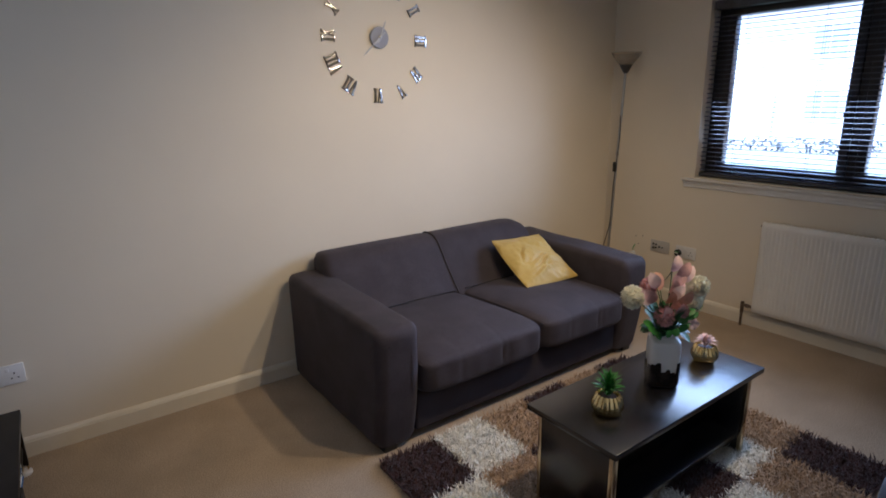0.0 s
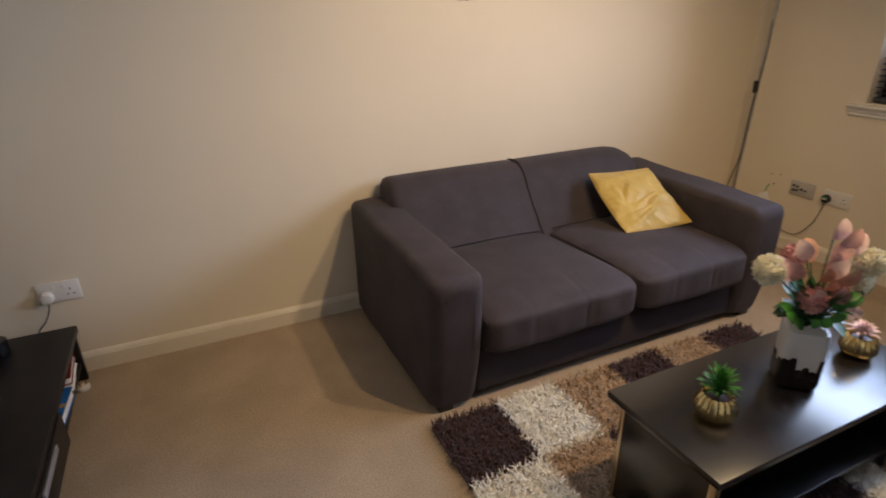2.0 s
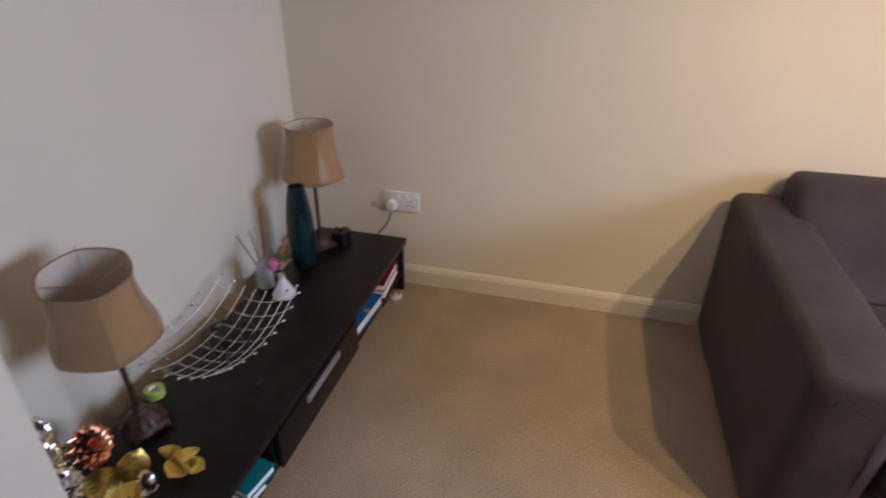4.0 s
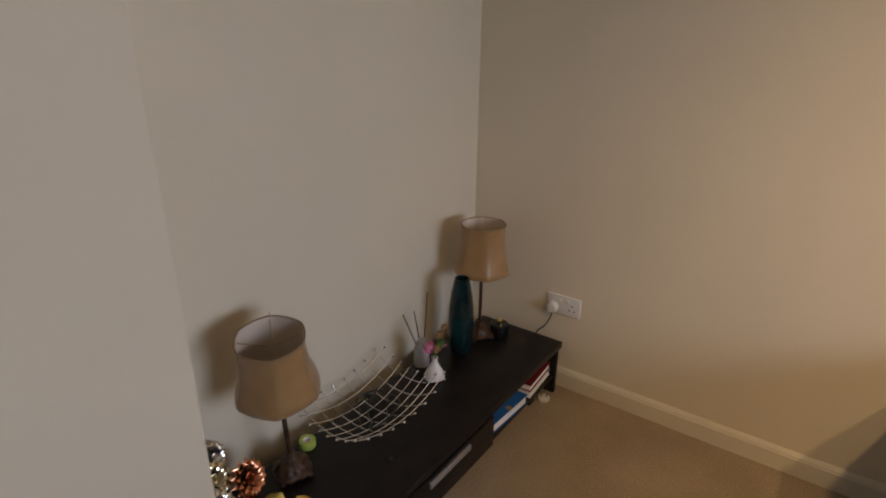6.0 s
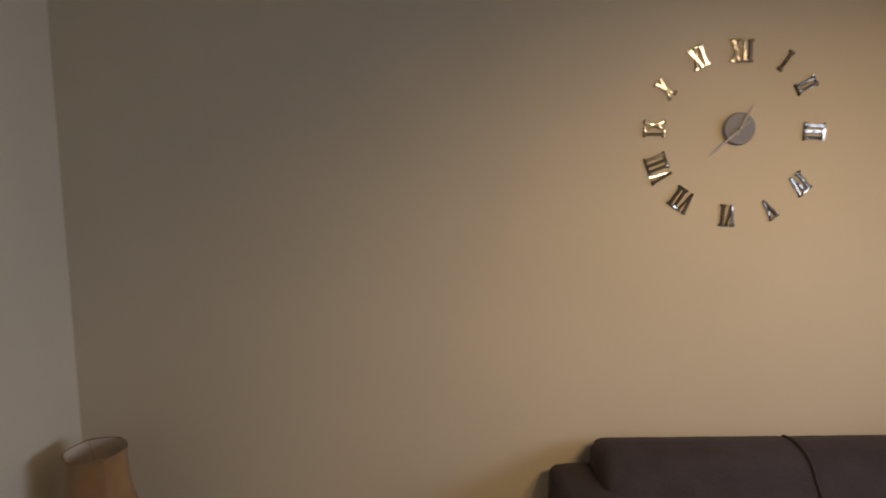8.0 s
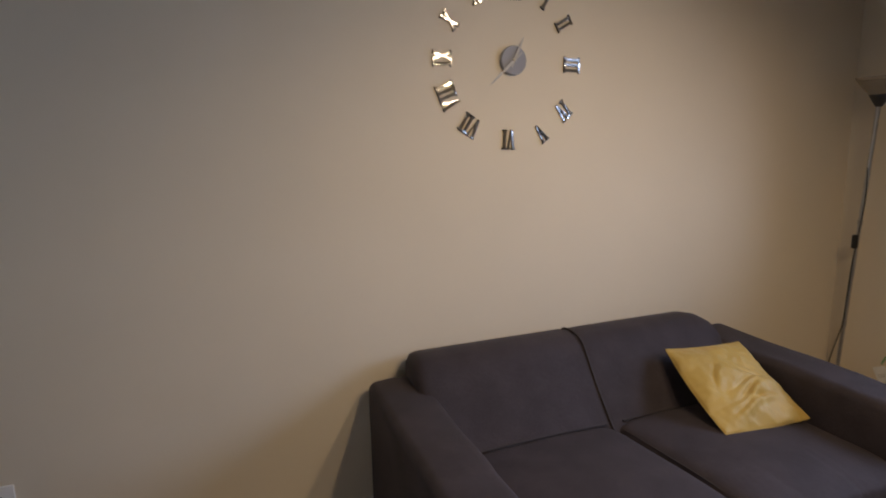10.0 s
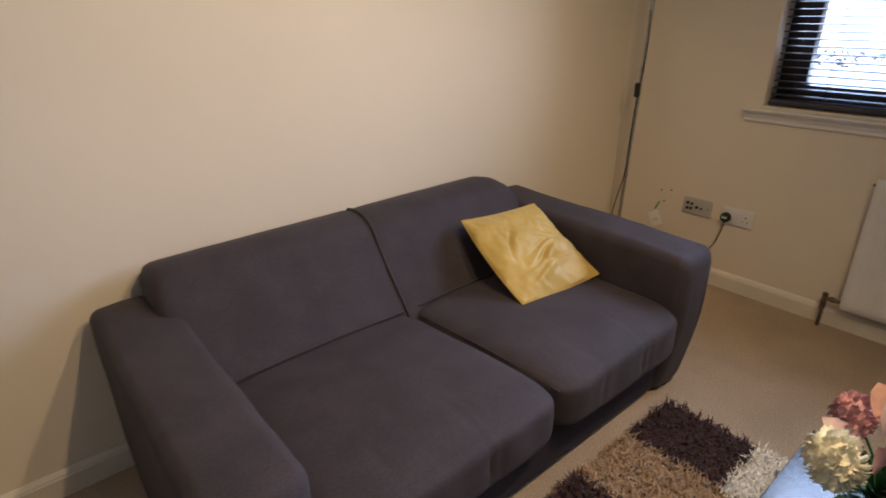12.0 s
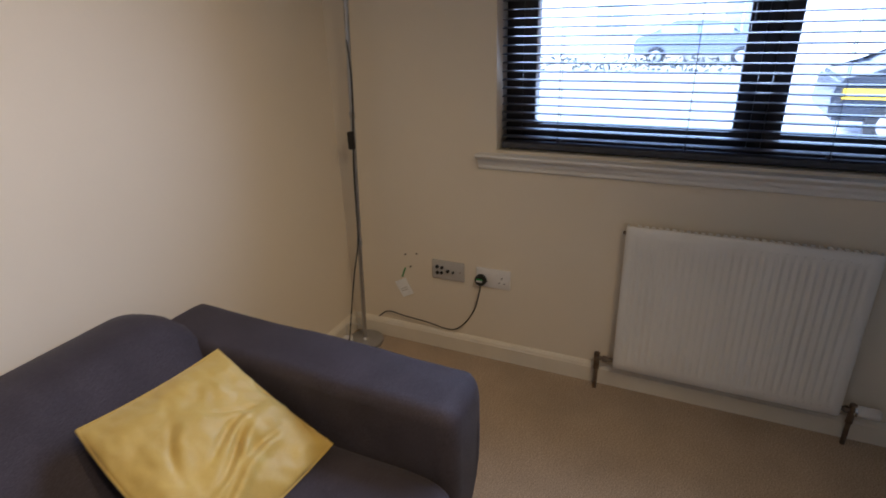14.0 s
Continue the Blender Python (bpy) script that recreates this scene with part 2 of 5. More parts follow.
def box(bm, x0, x1, y0, y1, z0, z1, bevel=0.0, seg=2, mi=0):
    vs = [bm.verts.new((x, y, z)) for x in (x0, x1) for y in (y0, y1) for z in (z0, z1)]
    fs = [bm.faces.new([vs[i] for i in f]) for f in ((0, 1, 3, 2), (4, 6, 7, 5), (0, 4, 5, 1), (2, 3, 7, 6), (0, 2, 6, 4), (1, 5, 7, 3))]
    for f in fs:
        f.material_index = mi
    if bevel:
        es = list({e for f in fs for e in f.edges})
        bmesh.ops.bevel(bm, geom=es, offset=bevel, segments=seg, profile=0.5, affect="EDGES")
    return bm


def boxes(*args, bevel=0.0, seg=2):
    bm = bmesh.new()
    for a in args:
        box(bm, *a, bevel=bevel, seg=seg)
    return bm


def lathe(profile, seg=32, m=None, bm=None, closed=True, wobble=None, mi=0):
    """Turns a profile of (radius, height) round the z axis. wobble(angle, height) scales the radius."""
    bm = bm or bmesh.new()
    rings = []
    for r, z in profile:
        ring = []
        for i in range(seg):
            a = 2 * math.pi * i / seg
            k = wobble(a, z) if wobble else 1.0
            p = Vector((r * k * math.cos(a), r * k * math.sin(a), z))
            ring.append(bm.verts.new(m @ p if m else p))
        rings.append(ring)
    for a, b in zip(rings, rings[1:]):
        for i in range(seg):
            f = bm.faces.new((a[i], a[(i + 1) % seg], b[(i + 1) % seg], b[i]))
            f.material_index = mi
    if closed:
        for ring, flip in ((rings[0], True), (rings[-1], False)):
            f = bm.faces.new(ring[::-1] if flip else ring)
            f.material_index = mi
    return bm


def tube(bm, pts, r, seg=8, caps=True, mi=0):
    """A round rod along a line of points; r may taper as a pair."""
    pts = [Vector(p) for p in pts]
    r0, r1 = r if isinstance(r, tuple) else (r, r)
    rings, up = [], None
    for i, p in enumerate(pts):
        d = (pts[min(i + 1, len(pts) - 1)] - pts[max(i - 1, 0)]).normalized()
        if up is None or abs(up.dot(d)) > 0.95:
            up = d.orthogonal().normalized()
        side = d.cross(up).normalized()
        up = side.cross(d).normalized()
        k = r0 + (r1 - r0) * i / max(1, len(pts) - 1)
        rings.append([bm.verts.new(p + k * (math.cos(2 * math.pi * j / seg) * side + math.sin(2 * math.pi * j / seg) * up)) for j in range(seg)])
    for a, b in zip(rings, rings[1:]):
        for j in range(seg):
            bm.faces.new((a[j], a[(j + 1) % seg], b[(j + 1) % seg], b[j])).material_index = mi
    if caps:
        bm.faces.new(rings[0][::-1]).material_index = mi
        bm.faces.new(rings[-1]).material_index = mi
    return bm


def ball(bm, c, r, seg=8, mi=0):
    got = bmesh.ops.create_uvsphere(bm, u_segments=seg, v_segments=max(4, seg // 2), radius=r, matrix=Matrix.Translation(c))
    for v in got["verts"]:
        for f in v.link_faces:
            f.material_index = mi
    return bm


def curve_pts(ctrl, n=8):
    """A smooth line through control points."""
    c = [Vector(p) for p in ctrl]
    c = [c[0] * 2 - c[1]] + c + [c[-1] * 2 - c[-2]]
    out = []
    for i in range(1, len(c) - 2):
        for k in range(n):
            t = k / n
            a, b, d, e = c[i - 1], c[i], c[i + 1], c[i + 2]
            out.append(0.5 * (2 * b + (d - a) * t + (2 * a - 5 * b + 4 * d - e) * t * t + (3 * b - a - 3 * d + e) * t ** 3))
    return out + [c[-2]]


def loft(bm, rings, cap=True, mi=0):
    rows = [[bm.verts.new(p) for p in ring] for ring in rings]
    n = len(rows[0])
    for a, b in zip(rows, rows[1:]):
        for i in range(n):
            bm.faces.new((a[i], a[(i + 1) % n], b[(i + 1) % n], b[i])).material_index = mi
    if cap:
        bm.faces.new(rows[0][::-1]).material_index = mi
        bm.faces.new(rows[-1]).material_index = mi
    return bm


def soft_block(bm, lo, hi, nx=14, ny=14, nz=8, k=6.0, shape=None):
    """A padded block: a box grid pushed towards a superellipsoid, then through shape(u, v, w, p)."""
    lo, hi = Vector(lo), Vector(hi)
    c, h = (lo + hi) / 2, (hi - lo) / 2
    made = {}

    def vert(i, j, l):
        key = (i, j, l)
        if key not in made:
            u, v, w = 2 * i / nx - 1, 2 * j / ny - 1, 2 * l / nz - 1
            u, v, w = (math.sin(a * math.pi / 2) * 0.55 + a * 0.45 for a in (u, v, w))
            top = max(abs(u), abs(v), abs(w))
            s = top / (abs(u) ** k + abs(v) ** k + abs(w) ** k) ** (1 / k) if top else 1
            p = Vector((c.x + h.x * u * s, c.y + h.y * v * s, c.z + h.z * w * s))
            if shape:
                p = shape(u, v, w, p)
            made[key] = bm.verts.new(p)
        return made[key]

    def sheet(n, m, f):
        for i in range(n):
            for j in range(m):
                bm.faces.new((vert(*f(i, j)), vert(*f(i + 1, j)), vert(*f(i + 1, j + 1)), vert(*f(i, j + 1))))
    for l in (0, nz):
        sheet(nx, ny, lambda i, j: (i, j, l))
    for l in (0, ny):
        sheet(nx, nz, lambda i, j: (i, l, j))
    for l in (0, nx):
        sheet(ny, nz, lambda i, j: (l, i, j))
    return bm


# ---- the room ----
ROOM_X, BACK_Y, CEIL_Z, PIER_X, PIER_Y = 4.235, -3.7, 2.4, 0.27, -1.48
WIN_Y0, WIN_Y1, WIN_Z0, WIN_Z1 = -2.36, -0.707, 0.90, 1.99
T = 0.28

bm = boxes((-0.3, ROOM_X, BACK_Y - 0.2, 0.0, -0.12, 0.0))
structure("floor", bm, CARPET, "beige cut-pile carpet covering the whole floor", "carpet", smooth=False)
structure("ceiling", boxes((-0.3, ROOM_X + T, BACK_Y - 0.2, 0.2, CEIL_Z, CEIL_Z + 0.1)), CEIL, "plain white painted ceiling", "ceiling", smooth=False)
structure("wall_sofa", boxes((-0.2, ROOM_X + T, 0.0, 0.2, 0.0, CEIL_Z)), PAINT, "plain magnolia painted wall behind the sofa", "wall", smooth=False)
structure("wall_unit", boxes((-0.2, 0.0, PIER_Y, 0.0, 0.0, CEIL_Z)), PAINT, "plain magnolia painted alcove wall behind the low unit", "wall", smooth=False)
structure("wall_pier", boxes((-0.2, PIER_X, BACK_Y, PIER_Y, 0.0, CEIL_Z), bevel=0.004), PAINT, "magnolia painted projecting pier beside the alcove", "wall", smooth=False)
structure("wall_back", boxes((-0.2, ROOM_X + T, BACK_Y - 0.2, BACK_Y, 0.0, CEIL_Z)), PAINT, "plain magnolia painted back wall", "wall", smooth=False)
bm = boxes((ROOM_X, ROOM_X + T, BACK_Y, WIN_Y0, 0, CEIL_Z), (ROOM_X, ROOM_X + T, WIN_Y1, 0, 0, CEIL_Z),
           (ROOM_X, ROOM_X + T, WIN_Y0, WIN_Y1, 0, WIN_Z0), (ROOM_X, ROOM_X + T, WIN_Y0, WIN_Y1, WIN_Z1, CEIL_Z))
structure("wall_window", bm, PAINT, "magnolia painted wall with a wide window opening", "wall", smooth=False)


def skirting(name, a, b, inward):
    """A skirting board with a stepped top, from a to b on the floor, standing inward from the wall."""
    a, b, n = Vector((*a, 0)), Vector((*b, 0)), Vector((*inward, 0))
    prof = [(0.0, 0.0), (0.018, 0.0), (0.018, 0.066), (0.015, 0.070), (0.015, 0.074), (0.011, 0.080), (0.006, 0.085), (0.0, 0.086)]
    bm = bmesh.new()
    loft(bm, [[p + n * d + Vector((0, 0, z)) for d, z in prof] for p in (a, b)])
    structure(name, bm, TRIM, "cream gloss-painted skirting board with a moulded top", "skirting", angle=25)


skirting("baseboard_sofa_wall", (0.0, 0.0), (ROOM_X, 0.0), (0, -1))
skirting("baseboard_window_wall", (ROOM_X, -0.0185), (ROOM_X, BACK_Y), (-1, 0))
skirting("baseboard_alcove", (0.0, PIER_Y), (0.0, -0.0185), (1, 0))
skirting("baseboard_pier", (PIER_X, BACK_Y), (PIER_X, PIER_Y), (1, 0))

# ---- window ----
win = tagged(new("window_1"), "dark brown framed two-light window with a pale sill", "window", kind="structure")
FX0, FX1 = ROOM_X + 0.11, ROOM_X + 0.18
ym, FW, FB, SW, MU = -1.545, 0.065, 0.045, 0.05, 0.02
bm = boxes((FX0, FX1, WIN_Y0, WIN_Y1, WIN_Z0, WIN_Z0 + FB), (FX0, FX1, WIN_Y0, WIN_Y1, WIN_Z1 - FB, WIN_Z1),
           (FX0, FX1, WIN_Y0, WIN_Y0 + FW, WIN_Z0 + FB, WIN_Z1 - FB), (FX0, FX1, WIN_Y1 - FW, WIN_Y1, WIN_Z0 + FB, WIN_Z1 - FB),
           (FX0, FX1, ym - MU, ym + MU, WIN_Z0 + FB, WIN_Z1 - FB), bevel=0.004)
part("window_frame", bm, FRAMEBROWN, win, "dark brown outer frame and mullion")
for y0, y1 in ((WIN_Y0 + FW, ym - MU), (ym + MU, WIN_Y1 - FW)):
    z0, z1, w = WIN_Z0 + FB, WIN_Z1 - FB, SW
    sx0, sx1 = FX0 - 0.012, FX1 - 0.02
    bm = boxes((sx0, sx1, y0, y1, z0, z0 + w), (sx0, sx1, y0, y1, z1 - w, z1), (sx0, sx1, y0, y0 + w, z0 + w, z1 - w), (sx0, sx1, y1 - w, y1, z0 + w, z1 - w), bevel=0.006)
    sash = part("sash", bm, FRAMEBROWN, win, "dark brown opening sash")
    glass = part("pane", boxes((sx0 + 0.02, sx0 + 0.024, y0 + w - 0.005, y1 - w + 0.005, z0 + w - 0.005, z1 - w + 0.005)), PANE, sash, smooth=False)
    glass.visible_shadow = False
bm = boxes((FX0 - 0.045, FX0 - 0.013, ym + 0.04, ym + 0.065, 1.30, 1.33), (FX0 - 0.045, FX0 - 0.033, ym + 0.045, ym + 0.06, 1.33, 1.43), bevel=0.004)
part("window_handle", bm, BLACKPLASTIC, win, "black lever handle")
prof = [(0.0, -0.062), (0.008, -0.062), (0.013, -0.056), (0.013, -0.046), (0.02, -0.036), (0.02, -0.026), (0.034, -0.018), (0.045, -0.013), (0.05, -0.006), (0.047, 0.0), (0.0, 0.0)]
bm = bmesh.new()
loft(bm, [[Vector((ROOM_X - d, y, 0.897 + z)) for d, z in prof] for y in (-0.640, WIN_Y0 - 0.085)])
part("window_sill", bm, RADPAINT, win, "cream painted moulded sill", angle=25)
part("sill_board", boxes((ROOM_X + 0.001, FX0 - 0.001, WIN_Y0 + 0.001, WIN_Y1 - 0.001, 0.9005, 0.906)), TRIM, win, smooth=False)

# venetian blind, slats open
blind = thing("venetian_blind", "black wooden venetian blind with open slats hanging in the window", "blind", pose(ROOM_X + 0.045, ym, 0))
by0, by1 = WIN_Y0 - ym + 0.012, WIN_Y1 - ym - 0.012
part("headrail", boxes((-0.03, 0.03, by0, by1, WIN_Z1 - 0.055, WIN_Z1 - 0.002), bevel=0.003), BLINDWOOD, blind)
part("bottom_rail", boxes((-0.026, 0.026, by0, by1, 0.912, 0.936), bevel=0.006), BLINDWOOD, blind)
slat_mesh = None
z = 0.955
while z < WIN_Z1 - 0.07:
    if not slat_mesh:
        bm = bmesh.new()
        rings = []
        for y in (by0, by1):
            top = [(-0.017 + 0.034 * i / 6, 0.0025 * (1 - (2 * i / 6 - 1) ** 2)) for i in range(7)]
            ring = top + [(x, h - 0.0028) for x, h in reversed(top)]
            rings.append([Vector((x, y, h)) for x, h in ring])
        loft(bm, rings)
        ob = part("slat", bm, BLINDWOOD, blind)
        slat_mesh = ob.data
    else:
        ob = new("slat", slat_mesh)
        ob.parent = blind
    ob.matrix_basis = pose(0, 0, z, 0, -1 + 1.5 * math.sin(z * 37), 0)
    z += 0.0285
for y in (-0.62, -0.2, 0.2, 0.62):
    for dx in (-0.017, 0.017):
        bm = tube(bmesh.new(), [(dx, y, 0.93), (dx, y, WIN_Z1 - 0.05)], 0.0011, 5)
        part("ladder_cord", bm, CORD, blind)
    part("cord_plug", lathe([(0.003, 0.938), (0.008, 0.94), (0.008, 0.947), (0.003, 0.95)], 10, Matrix.Translation((0.0, y, 0))), BLINDWOOD, blind)

# ---- ceiling light, two spot heads ----
fitting = thing("ceiling_spotlight_bar", "plain steel ceiling bar with two warm spot heads", "ceiling light", pose(sum(LIGHT_X) / 2, LIGHT_Y, CEIL_Z))
part("bar", boxes((-0.28, 0.28, -0.02, 0.02, -0.025, -0.001), bevel=0.004), STEEL, fitting)
for lx in LIGHT_X:
    dx = lx - sum(LIGHT_X) / 2
    part("arm", tube(bmesh.new(), [(dx, 0, -0.02), (dx, 0, -0.07)], 0.006), STEEL, fitting)
    part("spot_head", lathe([(0.012, -0.055), (0.03, -0.06), (0.036, -0.085), (0.034, -0.085), (0.028, -0.064), (0.01, -0.06)], 20, Matrix.Translation((dx, 0, 0)), closed=False), STEEL, fitting)


# ---- sofa ----
def sofa():
    s = thing("sofa", "slate purple-grey fabric two-seater sofa with box arms", "sofa")
    x0, x1, yb, yf = 1.645, 3.380, -0.058, -0.980

    def arm(a, b):
        """A box arm: crisp at the back, well rounded along the top edges and down the front."""
        bm, rings = bmesh.new(), []
        cx, hw = (a + b) / 2, (b - a) / 2
        r = 0.048
        rows = [(yb, 0.008), (yb - 0.003, 0.003), (yb - 0.010, 0.0)] + [(yb - 0.010 + (yf + r - yb + 0.010) * k / 22, 0.0) for k in range(1, 23)]
        rows += [(yf + r * (1 - math.sin(math.pi / 2 * k / 9)), r * (1 - math.cos(math.pi / 2 * k / 9))) for k in range(1, 10)]
        for y, pull in rows:
            top = 0.588 - 0.020 * (yb - y) / (yb - yf) + 0.003 * math.sin(y * 7)
            w, ring, c = hw - pull, [], 0.036
            for k in range(9):
                q = math.pi / 2 * k / 8
                ring.append((cx - w + c - c * math.cos(q), top - pull - c + c * math.sin(q)))
            for k in range(1, 6):
                ring.append((cx - w + c + (2 * w - 2 * c) * k / 6, top - pull + 0.004 * math.sin(math.pi * k / 6)))
            for k in range(9):
                q = math.pi / 2 * k / 8
                ring.append((cx + w - c + c * math.sin(q), top - pull - c + c * math.cos(q)))
            for z in (0.50, 0.44, 0.38, 0.32, 0.26, 0.20, 0.14, 0.09, 0.05):
                ring.append((cx + w, z))
            ring += [(cx + w - 0.012, 0.032), (cx - w + 0.012, 0.032)]
            for z in (0.05, 0.09, 0.14, 0.20, 0.26, 0.32, 0.38, 0.44, 0.50):
                ring.append((cx - w, z))
            out = []
            for x, z in ring:
                p = Vector((x, y, z))
                p.y += 0.05 * max(0.0, (0.36 - z) / 0.33) ** 1.4 * max(0.0, min(1.0, (-0.55 - y) / 0.4))
                p += Vector((0.004, 0.002, 0.002)) * noise.noise(p * 6) + Vector((0.0012, 0, 0.0012)) * noise.noise(p * 22)
                out.append(p)
            rings.append(out)
        loft(bm, rings)
        ob = part("arm", bm, FABRIC, s, angle=60)
        return ob
    arm(x0, x0 + 0.200)
    arm(x1 - 0.200, x1)
    part("base", boxes((x0 + 0.197, x1 - 0.197, -0.925, -0.07, 0.045, 0.235), bevel=0.015, seg=3), FABRIC_DARK, s, "dark recessed base panel")

    xm = 2.500

    def seat(a, b, seed, join):
        bm = bmesh.new()

        def shape(u, v, w, p):
            crown = 0.022 * (1 - u * u) * (1 - 0.6 * v * v)
            if w > 0:
                p.z += crown * w
            if v < -0.4:
                p.z -= 0.018 * ((-v - 0.4) / 0.6) ** 2 * max(w, 0)
                wr = noise.noise(Vector((p.x * 14 + seed, p.z * 3, seed)))
                p.y += 0.006 * wr * (1 - abs(w))
                fold = math.exp(-((u - 0.22) / 0.03) ** 2) + 0.7 * math.exp(-((u - 0.31) / 0.028) ** 2) + 0.5 * math.exp(-((u + 0.45) / 0.03) ** 2)
                p.y += 0.008 * fold * (1 - w * w)
                p.z -= 0.003 * fold * max(0, w)
            p.z += 0.004 * noise.noise(p * 5 + Vector((seed, 0, 0)))
            # the split between the cushions runs slightly aslant
            p.x += 0.052 * (-0.42 - p.y) / 0.55 * (1 + join * u) / 2
            return p
        soft_block(bm, (a, -1.003, 0.232), (b, -0.36, 0.405), 72, 26, 10, 9, shape)
        c = part("seat_cushion", bm, FABRIC, s)
        bm = tube(bmesh.new(), curve_pts([(a + 0.012, -0.43, 0.392), (a + 0.008 + (0.03 if join < 0 else 0), -0.75, 0.392), (a + 0.012 + (0.052 if join < 0 else 0), -0.965, 0.37)], 6), 0.003, 6)
        part("seam", bm, PIPING, c)
        # dark line laid in for the shade where seat meets back
        gap = [(a + (b - a) * k / 20, -0.3935, 0.4085 + 0.0088 * (1 - (k / 10 - 1) ** 2)) for k in range(1, 20)]
        part("crevice_shade_line", tube(bmesh.new(), gap, 0.0045, 6), PIPING, c)
        return c
    seat(x0 + 0.198, xm - 0.002, 3.0, 1)
    seat(xm + 0.002, x1 - 0.198, 8.0, -1)

    # padded back: a rolled, sloping profile swept along the sofa
    def profile(k, drop=0.023):
        base = [(-0.040, 0.32), (-0.040, 0.58), (-0.040, 0.670), (-0.050, 0.697), (-0.105, 0.706), (-0.16, 0.698), (-0.20, 0.672),
                (-0.235, 0.62), (-0.30, 0.53), (-0.365, 0.45), (-0.42, 0.385), (-0.42, 0.32)]
        cy, cz = -0.20, 0.50
        return [(cy + (y - cy) * k, cz + (zz - cz) * (k if zz > cz else 1) - drop) for y, zz in base]

    def back(a, b, left_round, right_round, seed):
        bm, rings, n = bmesh.new(), [], 36
        for i in range(n + 1):
            t = i / n
            x = a + (b - a) * t
            dl, dr = x - a, b - x
            k = 1.0
            for d, r, c in ((dl, left_round, 0.14 if left_round > 0.03 else 0.02), (dr, right_round, 0.60 if right_round > 0.05 else 0.02)):
                if d < r:
                    k *= 1 - c * (1 - math.sqrt(max(0, 1 - (1 - d / r) ** 2)))
            puff = 0.008 * math.sin(math.pi * t)
            ring = []
            for y, zz in profile(k):
                q = Vector((x, y - puff, zz + puff * 0.5))
                q += Vector((0, 1, 0)) * 0.004 * noise.noise(Vector((x * 9 + seed, zz * 9, 0)))
                ring.append(q)
            rings.append(ring)
        loft(bm, rings)
        bmesh.ops.subdivide_edges(bm, edges=[e for e in bm.edges if abs(e.verts[0].co.x - e.verts[1].co.x) < 1e-4], cuts=1, smooth=0.3)
        return part("back_cushion", bm, FABRIC, s, angle=60)
    back(1.790, 2.486, 0.05, 0.012, 1)
    back(2.488, 3.225, 0.012, 0.15, 5)
    pts = [(2.487, y - 0.003, zz + 0.001) for y, zz in profile(1.0)[2:11]]
    part("piping", tube(bmesh.new(), curve_pts(pts, 4), 0.0045, 8), PIPING, s, "dark piped seam")
    for x in (x0 + 0.04, x1 - 0.10):
        for y in (-0.89, -0.10):
            part("foot", boxes((x, x + 0.06, y - 0.03, y + 0.03, 0.0, 0.046), bevel=0.004), BLACKPLASTIC, s)
    return s


sofa()


